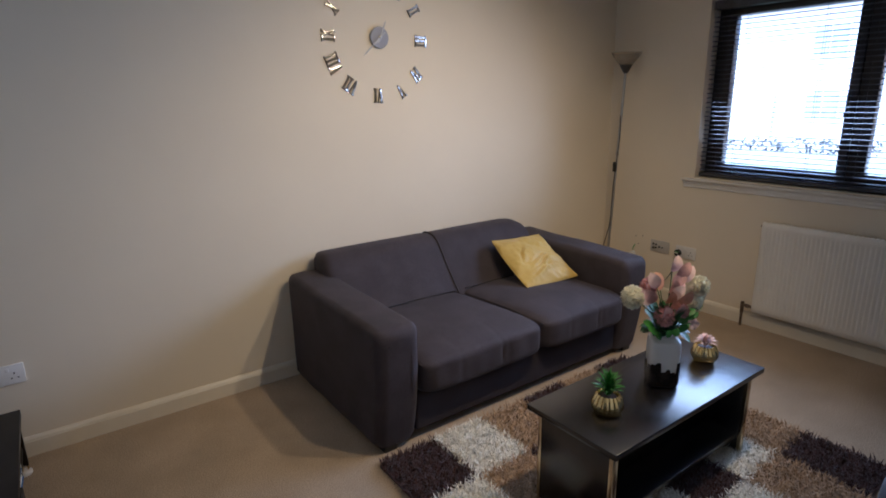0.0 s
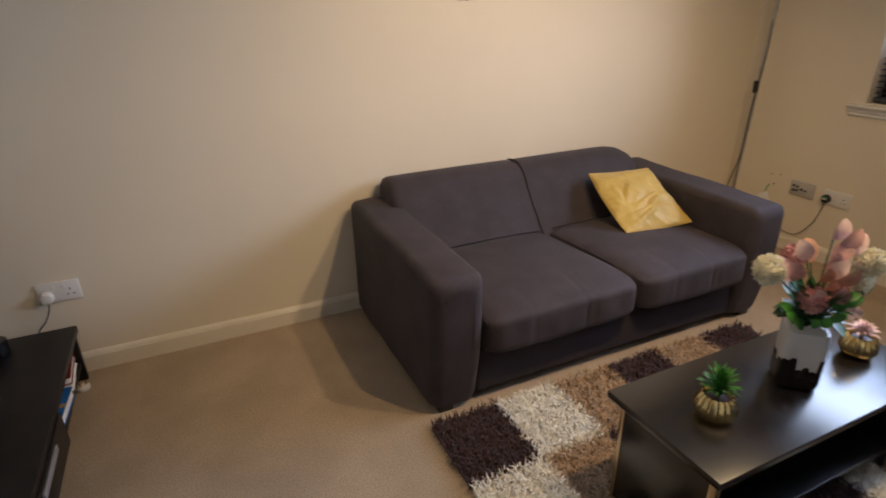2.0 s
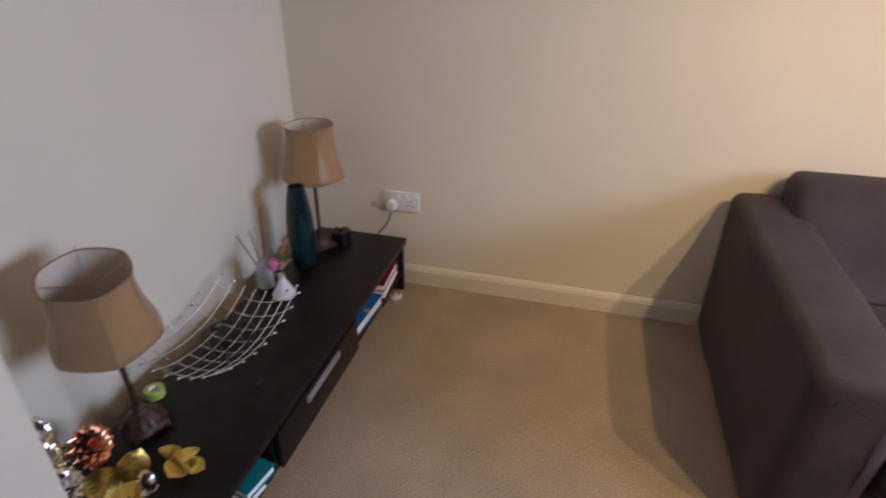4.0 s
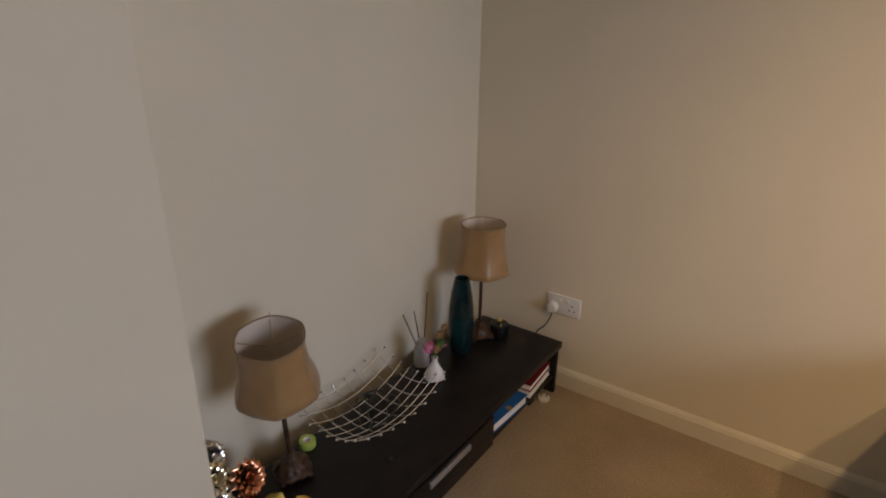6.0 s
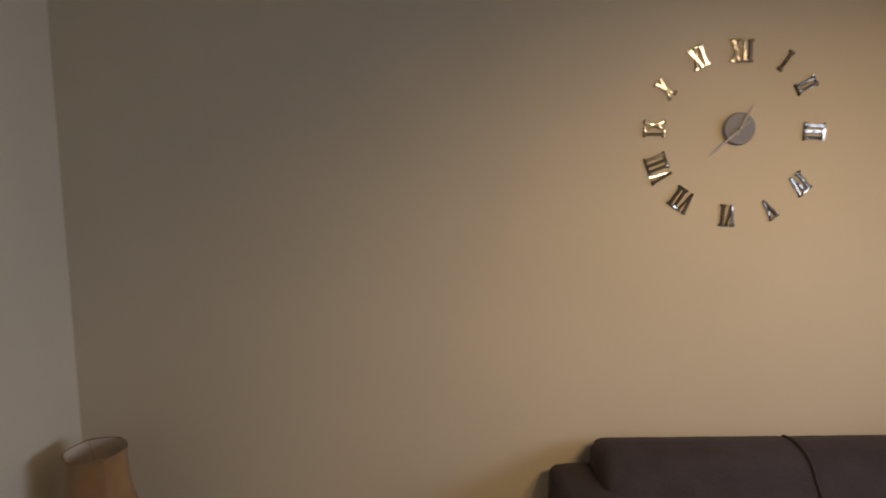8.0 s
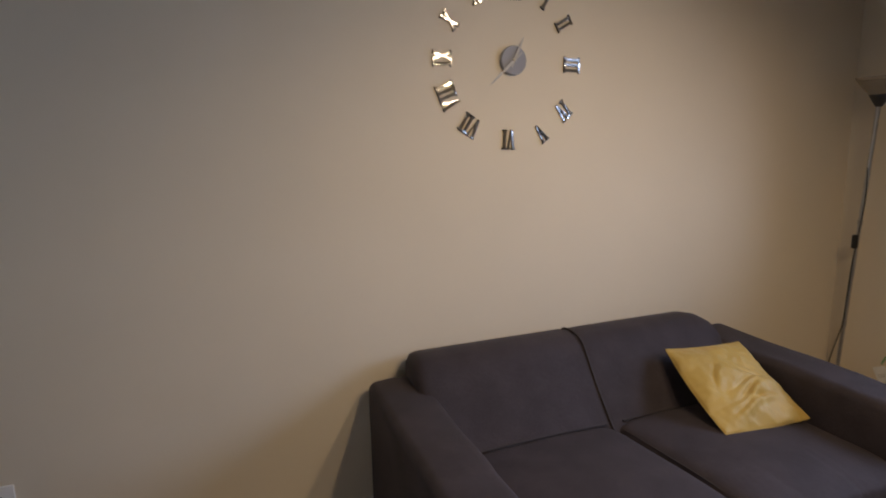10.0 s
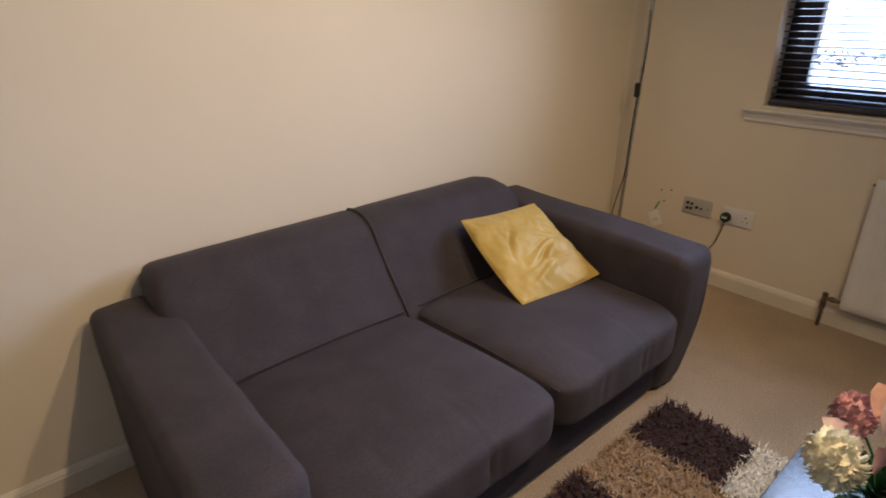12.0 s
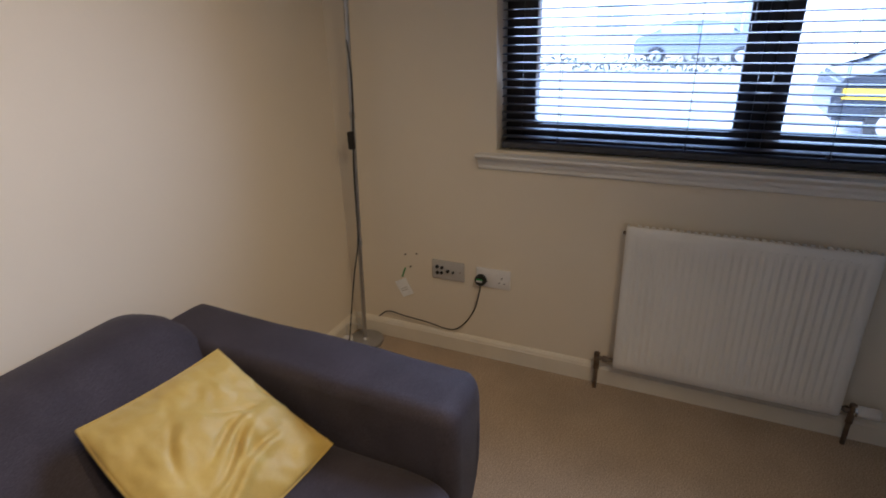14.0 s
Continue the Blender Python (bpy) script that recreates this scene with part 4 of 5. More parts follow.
# ---- floor lamp in the corner ----
def floor_lamp():
    f = thing("floor_lamp", "silver uplighter floor lamp leaning slightly in the corner, unlit", "floor lamp", pose(4.13, -0.115, 0))
    lean = lambda z: -0.07 * z / 1.62
    part("base", lathe([(0.078, 0.0), (0.083, 0.004), (0.083, 0.016), (0.076, 0.021), (0.02, 0.024), (0.012, 0.032)], 40), SILVERPLASTIC, f, "round weighted base")
    part("pole", tube(bmesh.new(), [(0, lean(z), z) for z in (0.02, 0.5, 0.9, 1.3, 1.60)], 0.0095, 12), STEEL, f)
    for z in (0.50, 1.03):
        part("collar", tube(bmesh.new(), [(0, lean(z), z - 0.012), (0, lean(z), z + 0.012)], 0.0112, 12), SILVERPLASTIC, f)
    m = Matrix.Translation((0, lean(1.62), 0))
    part("cup", lathe([(0.011, 1.585), (0.016, 1.59), (0.042, 1.635), (0.043, 1.642), (0.036, 1.642), (0.01, 1.62)], 28, m), DARKGREY, f, "dark grey cup")
    part("shade", lathe([(0.042, 1.640), (0.070, 1.672), (0.098, 1.712), (0.102, 1.722), (0.099, 1.722), (0.094, 1.713), (0.066, 1.675), (0.038, 1.644)], 36, m, closed=False), FROST, f, "frosted bowl shade")
    z = 0.935
    sw = part("switch", boxes((-0.028, -0.008, lean(z) - 0.014, lean(z) + 0.012, z - 0.035, z + 0.035), bevel=0.006), BLACKPLASTIC, f, "black cord switch")
    line = [(-0.008, lean(1.3), 1.30), (-0.012, lean(1.2) - 0.012, 1.15), (-0.02, lean(1.0) - 0.012, 0.97), (-0.018, lean(0.8) - 0.004, 0.80), (-0.008, lean(0.6), 0.62),
            (-0.012, lean(0.5), 0.50), (-0.035, lean(0.4) + 0.015, 0.36), (-0.055, 0.02, 0.18), (-0.07, 0.03, 0.07), (-0.085, 0.035, 0.012)]
    part("cable", tube(bmesh.new(), curve_pts(line, 6), 0.003, 6), BLACKPLASTIC, f, "thin black cable")


floor_lamp()


# ---- sockets, plates and cables ----
def plate(name, label, category, m, kind):
    """A double wall plate facing its own -y, 146 by 86 mm."""
    p = thing(name, label, category, m)
    body = WHITEPLASTIC if kind == "socket" else GREYPLATE
    face = part("faceplate", boxes((-0.073, 0.073, -0.010, -0.0005, -0.042, 0.042), bevel=0.003), body, p)
    if kind == "socket":
        for cx in (-0.038, 0.038):
            for dx, dz, w, h in ((0.0, 0.012, 0.0045, 0.008), (-0.011, -0.009, 0.007, 0.004), (0.011, -0.009, 0.007, 0.004)):
                part("pin_slot", boxes((cx + dx - w / 2, cx + dx + w / 2, -0.0106, -0.0098, dz - h / 2 - 0.006, dz + h / 2 - 0.006)), BLACKPLASTIC, face, smooth=False)
            part("rocker_switch", boxes((cx * 0.45 - 0.006, cx * 0.45 + 0.006, -0.0135, -0.0095, 0.014, 0.030), bevel=0.0015), body, p)
    else:
        for cx, cz, r in ((-0.048, 0.014, 0.0075), (-0.048, -0.014, 0.0075), (-0.026, 0.012, 0.0065), (-0.028, -0.012, 0.0065), (0.0, -0.002, 0.007), (0.024, -0.004, 0.005)):
            part("aerial_port", lathe([(r, 0.0), (r, 0.006), (r * 0.6, 0.007), (r * 0.3, 0.003)], 14, pose(cx, -0.0098, cz, 90, 0, 0)), BLACKPLASTIC, p)
        part("screw", lathe([(0.003, 0), (0.003, 0.001)], 10, pose(0.056, -0.0099, 0, 90, 0, 0)), CHROME, p)
    return p


plate("double_socket", "white double wall socket above the skirting", "socket", pose(0.452, 0, 0.379), "socket")
plate("aerial_plate", "grey wall plate with aerial ports", "wall plate", pose(ROOM_X, -0.499, 0.383, 0, 0, -90), "aerial")
plate("double_socket", "pale double wall socket beside the radiator", "socket", pose(ROOM_X, -0.699, 0.380, 0, 0, -90), "socket")


def plug(name, label, m, body, lead, tag=None):
    p = thing(name, label, "plug", m)
    part("plug_body", lathe([(0.020, 0.0), (0.024, 0.003), (0.024, 0.018), (0.019, 0.026), (0.004, 0.028)], 28, pose(0, 0, 0, 90, 0, 0)), body, p)
    if tag:
        part("sticker", boxes((-0.013, 0.013, -0.0295, -0.027, -0.002, 0.012), bevel=0.0008), WHITEPLASTIC, p, "white printed sticker")
        part("sticker_band", boxes((-0.013, 0.013, -0.0297, -0.0288, 0.006, 0.0125)), GREENTIE, p, "green printed band")
    part("lead", tube(bmesh.new(), curve_pts(lead, 8), 0.0028, 7), BLACKPLASTIC if body is BLACKPLASTIC else DARKGREY, p)
    return p


plug("white_plug", "white plug in the socket with a thin cable", pose(0.409, -0.0105, 0.366), WHITEPLASTIC,
     [(0, -0.012, -0.02), (-0.004, -0.016, -0.05), (-0.025, -0.018, -0.095), (-0.06, -0.02, -0.14), (-0.08, -0.022, -0.24)])
plug("black_plug", "black plug with a sticker and trailing cable", pose(ROOM_X - 0.0105, -0.650, 0.372, 0, 0, -90), BLACKPLASTIC,
     [(0, -0.012, -0.02), (-0.004, -0.020, -0.06), (-0.03, -0.022, -0.15), (-0.09, -0.016, -0.235), (-0.15, -0.012, -0.265), (-0.25, -0.014, -0.25), (-0.36, -0.016, -0.24), (-0.45, -0.012, -0.235), (-0.50, -0.014, -0.27)], tag=True)

adapter = thing("white_adapter", "white plug adapter lying beside the lamp base", "adapter", pose(4.075, -0.055, 0, 0, 0, 20))
part("adapter_body", boxes((-0.03, 0.03, -0.022, 0.022, 0.0, 0.04), bevel=0.006), WHITEPLASTIC, adapter)
part("adapter_lead", tube(bmesh.new(), curve_pts([(0.02, 0, 0.03), (0.06, 0.01, 0.075), (0.10, -0.02, 0.055), (0.12, -0.06, 0.02)], 6), 0.0025, 6), WHITEPLASTIC, adapter)
loose = thing("floor_plug", "white plug lying on the carpet by the low unit", "plug", pose(0.462, -0.15, 0, 0, 0, 30))
part("plug_body", lathe([(0.016, 0.0), (0.025, 0.002), (0.026, 0.014), (0.020, 0.020), (0.004, 0.021)], 24), WHITEPLASTIC, loose)
for dx, dy in ((0.0, 0.010), (-0.011, -0.007), (0.011, -0.007)):
    part("pin", boxes((dx - 0.003, dx + 0.003, dy - 0.002, dy + 0.002, 0.0205, 0.036)), BRASS, loose, smooth=False)
part("lead", tube(bmesh.new(), curve_pts([(0.0, 0.02, 0.01), (0.02, 0.06, 0.03), (0.05, 0.075, 0.065), (0.045, 0.09, 0.085), (0.015, 0.085, 0.07), (-0.02, 0.08, 0.03), (-0.06, 0.05, 0.006)], 6), 0.0025, 6), BLACKPLASTIC, loose)

tag = thing("paper_tag", "white paper tag hanging on a green tie from the wall", "tag", pose(ROOM_X - 0.003, -0.29, 0.362, 0, 0, -90))
bm = boxes((-0.078, -0.016, -0.0015, -0.0005, -0.135, -0.055))
bmesh.ops.rotate(bm, cent=(-0.02, 0, -0.02), matrix=Matrix.Rotation(radians(-28), 3, "Y"), verts=bm.verts)
card = part("card", bm, PAPER, tag, smooth=False)
bm = boxes(*[(-0.068, -0.030, -0.0022, -0.0017, -0.098 - 0.010 * i, -0.095 - 0.010 * i) for i in range(2)])
bmesh.ops.rotate(bm, cent=(-0.02, 0, -0.02), matrix=Matrix.Rotation(radians(-28), 3, "Y"), verts=bm.verts)
part("printed_line", bm, GREYPLATE, card, smooth=False)
part("tie", tube(bmesh.new(), [(-0.014, -0.004, -0.045), (-0.004, -0.006, -0.02), (0.004, -0.004, 0.0)], 0.003, 6), GREENTIE, tag, "green wire tie")
for dy, z in ((-0.295, 0.425), (-0.35, 0.435), (-0.318, 0.37)):
    s = thing("wall_screw", "small brown screw in the wall", "screw", pose(ROOM_X, dy, z, 0, 0, -90), group="screws in the wall")
    part("screw_head", lathe([(0.004, 0.0), (0.004, 0.003), (0.002, 0.004)], 10, pose(0, 0, 0, 90, 0, 0)), PIPE, s)


# ---- radiator ----
def radiator():
    y0, y1, z0, z1, xf = -1.926, -1.200, 0.112, 0.690, 4.165
    r = thing("radiator", "white enamelled panel radiator with vertical flutes under the window", "radiator", pose(0, 0, 0))
    bm, n = bmesh.new(), 29
    w = (y1 - y0 - 0.05) / n
    ys = [(y0, 0.006), (y0 + 0.006, 0.0), (y0 + 0.025, 0.0)]
    for i in range(n):
        a = y0 + 0.025 + i * w
        ys += [(a + w * 0.18, 0.0), (a + w * 0.32, 0.0038), (a + w * 0.68, 0.0038), (a + w * 0.82, 0.0)]
    ys += [(y1 - 0.025, 0.0), (y1 - 0.006, 0.0), (y1, 0.006)]
    levels = [(z0, 0.008, 0.0), (z0 + 0.008, 0.0, 0.0), (z0 + 0.045, 0.0, 0.0), (z0 + 0.058, 0.0, 1.0), (z1 - 0.058, 0.0, 1.0), (z1 - 0.045, 0.0, 0.0), (z1 - 0.008, 0.0, 0.0), (z1, 0.008, 0.0)]
    rows = [[bm.verts.new((xf + d * flute + (d if flute == 0 and (y < y0 + 0.003 or y > y1 - 0.003) else 0) + round_, y, z)) for y, d in ys] for z, round_, flute in levels]
    for a, b in zip(rows, rows[1:]):
        for i in range(len(ys) - 1):
            bm.faces.new((a[i], a[i + 1], b[i + 1], b[i]))
    part("front_panel", bm, RADPAINT, r, angle=50)
    part("back_panel", boxes((4.196, 4.206, y0 + 0.01, y1 - 0.01, z0 + 0.01, z1 - 0.008), bevel=0.003), RADPAINT, r)
    part("side_cover", boxes((xf + 0.007, 4.210, y1 - 0.006, y1 + 0.001, z0 + 0.02, z1 - 0.004), bevel=0.002), RADPAINT, r)
    part("side_cover", boxes((xf + 0.007, 4.210, y0 - 0.001, y0 + 0.006, z0 + 0.02, z1 - 0.004), bevel=0.002), RADPAINT, r)
    part("top_grille", boxes(*[(xf + 0.012, 4.205, y, y + 0.012, z1 - 0.008, z1 - 0.002) for y in np.arange(y0 + 0.02, y1 - 0.03, 0.022)]), RADPAINT, r, smooth=False)
    dots = bmesh.new()
    for i in range(n):
        for z in (z0 + 0.030, z1 - 0.030):
            c = Vector((xf - 0.0002, y0 + 0.025 + (i + 0.5) * w, z))
            lathe([(0.004, 0.0), (0.0025, 0.0012)], 6, Matrix.Translation(c) @ pose(0, 0, 0, 0, -90, 0), bm=dots)
    tagged(part("weld_dots", dots, RADPAINT, r), kind="stuff")
    for y, head in ((y1 + 0.062, False), (y0 - 0.035, True)):
        v = part("valve", tube(bmesh.new(), [(4.186, y, 0.088), (4.186, y, 0.160)], 0.011, 12), PIPE, r, "tarnished valve body")
        part("pipe", tube(bmesh.new(), [(4.186, y, 0.0), (4.186, y, 0.09)], 0.0078, 10), PIPE, v)
        inner = y1 if not head else y0
        part("tail", tube(bmesh.new(), [(4.186, y, 0.138), (4.186, inner, 0.138)], 0.0085, 10), PIPE, v)
        part("nut", tube(bmesh.new(), [(4.186, y + (inner - y) * 0.35, 0.138), (4.186, y + (inner - y) * 0.65, 0.138)], 0.0125, 6), PIPE, v)
        if head:
            m = pose(4.186, y, 0.138, 90, 0, 0)
            part("thermostat_head", lathe([(0.012, 0.008), (0.019, 0.012), (0.020, 0.05), (0.018, 0.072), (0.012, 0.078), (0.003, 0.079)], 20, m, wobble=lambda a, z: 1 + 0.03 * math.cos(10 * a)), WHITEPLASTIC, r, "white thermostat head")
            part("collar", lathe([(0.0125, 0.0), (0.0205, 0.004), (0.0205, 0.011), (0.012, 0.0125)], 20, m), CHROME, r)
    part("bleed_valve", tube(bmesh.new(), [(4.19, y1, z1 - 0.03), (4.19, y1 + 0.012, z1 - 0.03)], 0.006, 8), PIPE, r)


radiator()


# ---- low television unit and the things on it ----
UT = 0.245


def tv_unit():
    u = thing("television_unit", "low black-brown television unit with a centre drawer and open shelves", "tv unit")
    xb, xf, ya, yb = 0.10, 0.485, -1.462, -0.062
    part("top", boxes((xb, xf, ya, yb, UT - 0.028, UT), bevel=0.002), TVWOOD, u)
    part("bottom_shelf", boxes((xb + 0.005, xf - 0.02, ya + 0.021, yb - 0.021, 0.070, 0.090), bevel=0.0015), TVWOOD, u)
    for y in (ya, yb - 0.02):
        part("side_panel", boxes((xb + 0.005, xf - 0.012, y, y + 0.02, 0.0, UT - 0.029), bevel=0.0015), TVWOOD, u)
    for y in (-1.125, -0.622):
        part("divider", boxes((xb + 0.012, xf - 0.015, y, y + 0.018, 0.091, UT - 0.029), bevel=0.0015), TVWOOD, u)
    part("back_panel", boxes((xb + 0.006, xb + 0.011, ya + 0.021, yb - 0.021, 0.091, UT - 0.029)), TVWOOD, u, smooth=False)
    d = part("drawer", boxes((xf - 0.013, xf + 0.006, -1.118, -0.606, 0.095, UT - 0.030), bevel=0.002), TVWOOD, u)
    bm = boxes((xf + 0.0065, xf + 0.016, -0.972, -0.762, 0.186, 0.208), bevel=0.003)
    part("handle", bm, SILVERPLASTIC, d, "flat brushed silver handle")
    for y in (ya + 0.1, -0.872, yb - 0.14):
        for x in (xb + 0.03, xf - 0.09):
            part("foot", boxes((x, x + 0.04, y - 0.02, y + 0.02, 0.0, 0.0695)), BLACKPLASTIC, u, smooth=False)


tv_unit()


def table_lamp(x, y, turn, lean, tip=0.0, squat=1.0):
    t = thing("table_lamp", "unlit bronze table lamp with a beige panelled satin shade", "table lamp", pose(x, y, UT + 0.0005, lean, 0, turn), group="pair of table lamps")
    sq = lambda a, z: 1 + (0.07 * math.cos(4 * a) + 0.03 * math.cos(12 * a) if z < 0.03 else 0.05 * math.cos(10 * a))
    part("foot_plate", lathe([(0.040, 0.010), (0.054, 0.012), (0.056, 0.021), (0.049, 0.027), (0.042, 0.032), (0.039, 0.042), (0.030, 0.050), (0.021, 0.056), (0.013, 0.066), (0.016, 0.074), (0.010, 0.080)], 48, wobble=sq), BRONZE, t, "ornate moulded bronze base")
    for k in range(4):
        a = k * math.pi / 2
        bm = bmesh.new()
        ball(bm, (0.054 * math.cos(a), 0.054 * math.sin(a), 0.0095), 0.0095, 10)
        part("paw_foot", bm, BRONZE, t)
    up = 0.052
    part("stem", lathe([(0.0085, 0.075), (0.0070, 0.085), (0.0070, 0.25 + up), (0.011, 0.254 + up), (0.011, 0.285 + up)], 14), BRONZE, t)
    # bell shade of six panels
    prof = [(0.112, 0.247), (0.115, 0.251), (0.109, 0.268), (0.099, 0.300), (0.092, 0.340), (0.088, 0.385), (0.087, 0.425), (0.088, 0.440)]
    prof = [(r, z + up) for r, z in prof]
    panels = lambda a, z: 1 - 0.045 * abs(math.sin(3 * a)) * (1.4 if z < 0.31 else 1)
    outer = lathe(prof, 64, closed=False, wobble=panels)
    shade = part("shade", outer, SATIN, t, "beige satin bell shade", angle=60)
    inner = lathe([(r - 0.0025, z) for r, z in prof], 64, closed=False, wobble=panels)
    part("lining", inner, SATIN_IN, shade, "pale shade lining", angle=60)
    for z, r in ((0.441 + up, 0.088), (0.248 + up, 0.113)):
        pts = [(r * panels(2 * math.pi * i / 64, z) * math.cos(2 * math.pi * i / 64), r * panels(2 * math.pi * i / 64, z) * math.sin(2 * math.pi * i / 64), z) for i in range(65)]
        part("braid", tube(bmesh.new(), pts, 0.0026, 6), BRAID, shade, "brown braid trim")
    seams = bmesh.new()
    for k in range(6):
        a = k * math.pi / 3
        tube(seams, [(r * 1.004 * math.cos(a), r * 1.004 * math.sin(a), z) for r, z in prof], 0.0007, 5)
    part("panel_seams", seams, BRAID, shade)
    # a loose shade sits tipped on its carrier
    pivot = Vector((0, 0, 0.300))
    shade.matrix_basis = Matrix.Translation(pivot + Vector((0, 0, 0.06 * (1 - squat)))) @ Matrix.Rotation(radians(tip), 4, Vector((0.79, 0.62, 0))) @ Matrix.Diagonal((1, 1, squat, 1)) @ Matrix.Translation(-pivot)
    ring = bmesh.new()
    for k in range(3):
        a = k * 2.094
        tube(ring, [(0.012 * math.cos(a), 0.012 * math.sin(a), 0.39 + up), (0.084 * math.cos(a), 0.084 * math.sin(a), 0.435 + up)], 0.0015, 5)
    part("shade_carrier", ring, BRASS, t)
    part("lampholder", lathe([(0.012, 0.285 + up), (0.014, 0.29 + up), (0.014, 0.33 + up), (0.010, 0.335 + up)], 14), WHITEPLASTIC, t)


table_lamp(0.187, -0.232, 12, 0)
table_lamp(0.180, -1.204, 20, 4.5, 7, 0.88)


def teal_vase():
    v = thing("teal_vase", "tall dark teal glazed vase on the low unit", "vase", pose(0.188, -0.372, UT + 0.0005, 0, 0, 0))
    part("body", lathe([(0.034, 0.0), (0.039, 0.004), (0.046, 0.06), (0.050, 0.12), (0.048, 0.19), (0.040, 0.255), (0.030, 0.305), (0.028, 0.315), (0.023, 0.315), (0.023, 0.295), (0.030, 0.25), (0.004, 0.24)], 40), TEAL, v)


teal_vase()

jar = thing("black_candle_jar", "small round black jar with a gold neck", "jar", pose(0.252, -0.178, UT + 0.0005))
part("body", lathe([(0.033, 0.0), (0.038, 0.003), (0.038, 0.056), (0.033, 0.0605), (0.010, 0.061)], 36), BLACKGLASS, jar)
part("neck", lathe([(0.010, 0.0612), (0.011, 0.063), (0.011, 0.073), (0.009, 0.075), (0.006, 0.070)], 20), GOLD, jar, "gold neck ring")

dif = thing("reed_diffuser", "frosted glass reed diffuser with black reeds", "reed diffuser", pose(0.128, -0.545, UT + 0.0005))
part("bottle", lathe([(0.024, 0.0), (0.029, 0.003), (0.030, 0.025), (0.027, 0.07), (0.019, 0.095), (0.013, 0.103), (0.013, 0.112), (0.010, 0.112), (0.010, 0.10)], 32), FROSTGLASS, dif)
for tip in ((-0.050, -0.045, 0.215), (-0.030, -0.005, 0.220), (-0.02, 0.062, 0.275)):
    part("reed", tube(bmesh.new(), [(0.004, 0.004, 0.02), tip], 0.0022, 6), REED, dif)


def bud_vase():
    v = thing("bud_vase", "small white bud vase with painted motif and artificial roses", "vase", pose(0.225, -0.592, UT + 0.0005, 0, 0, 35))
    v.scale = (1.25, 1.25, 1.2)
    prof = [(0.020, 0.0), (0.026, 0.004), (0.028, 0.016), (0.023, 0.034), (0.014, 0.050), (0.009, 0.062), (0.008, 0.072), (0.010, 0.077), (0.007, 0.077), (0.006, 0.066)]
    body = part("body", lathe(prof, 32, wobble=lambda a, z: 1 + 0.12 * math.cos(2 * a) * (z < 0.03)), WHITECERAMIC, v)
    bm = bmesh.new()
    for k in range(5):
        a = k * 1.257
        d = Vector((0.0285, 0, 0.022))
        petal(bm, d + Vector((0, 0, 0)), d + Vector((-0.001, 0.007 * math.cos(a), 0.007 * math.sin(a))), 0.0028, Vector((1, 0, 0)), 0.1, 3)
    part("painted_motif", bm, REDTHREAD, body, "small red painted flower")
    rng = random.Random(5)
    for c, size, m, lab in (((-0.016, -0.012, 0.118), 0.019, MAGENTA, "pink artificial rose"), ((0.004, 0.012, 0.098), 0.014, TANFLOWER, "tan artificial rose"),
                            ((0.012, 0.03, 0.135), 0.012, TANFLOWER, "tan artificial rose"), ((0.026, 0.05, 0.150), 0.012, TANFLOWER, "tan artificial rose")):
        bm = bmesh.new()
        pompom(bm, c, size, rng, 34, 0.38)
        rose = part("rose", bm, m, v, lab)
        part("rose_stem", tube(bmesh.new(), [(0, 0, 0.06), c], 0.0012, 5), LEAF, rose)
    bm = bmesh.new()
    petal(bm, (0.004, 0.01, 0.09), (0.028, 0.034, 0.115), 0.010, Vector((0, 0, 1)), 0.2)
    petal(bm, (0.0, 0.01, 0.09), (0.016, 0.030, 0.102), 0.009, Vector((0, 0, 1)), 0.2)
    part("leaves", bm, LEAFBRIGHT, v, "green leaves")
    for a, b, up in (((0.01, 0.02, 0.09), (0.035, 0.055, 0.088), (0, 0, 1)), ((-0.012, -0.01, 0.09), (-0.02, -0.012, 0.065), (-1, 0, 0))):
        bm = bmesh.new()
        petal(bm, a, b, 0.008, Vector(up), 0.2)
        part("loose_petal", bm, MAGENTA, v)


bud_vase()


def wire_basket():
    b = thing("wire_basket", "shallow chrome wire fruit basket with ball ends holding a black cable", "basket", pose(0.188, -0.880, UT))
    hx, hy, n = 0.158, 0.212, 8
    bowl = lambda u, v: 0.004 + 0.060 * (abs(u) ** 2.0) + 0.056 * (abs(v) ** 2.0)
    for k in range(n):
        s = -0.86 + 1.72 * k / (n - 1)
        for along in (0, 1):
            pts = []
            for i in range(17):
                q = -1.0 + i / 8
                u, v = (s, q) if along else (q, s)
                pts.append((hx * u, hy * v, bowl(u, v) + (0.0045 if along else 0.0)))
            bm = tube(bmesh.new(), pts, 0.0016, 7)
            for p in (pts[0], pts[-1]):
                ball(bm, p, 0.0052, 10)
            part("wire", bm, CHROME, b)


wire_basket()
coil = thing("coiled_cable", "loose coil of thin black cable lying in the wire basket", "cable", pose(0.195, -0.87, UT + 0.02))
rng = random.Random(9)
pts = [(0.06 * math.cos(a) * (1 + 0.35 * math.sin(2.3 * a)) + rng.uniform(-.01, .01), 0.085 * math.sin(a * 0.9) + rng.uniform(-.01, .01), 0.003 + 0.018 * abs(math.sin(a * 1.7))) for a in np.arange(0, 14, 0.7)]
part("cable", tube(bmesh.new(), curve_pts(pts, 5), 0.0022, 6), BLACKPLASTIC, coil)
part("connector", boxes((-0.075, -0.05, 0.02, 0.036, 0.006, 0.018), bevel=0.002), BLACKPLASTIC, coil)

tape = thing("tape_roll", "roll of lime green tape lying on the unit", "tape", pose(0.128, -1.105, UT + 0.0005))
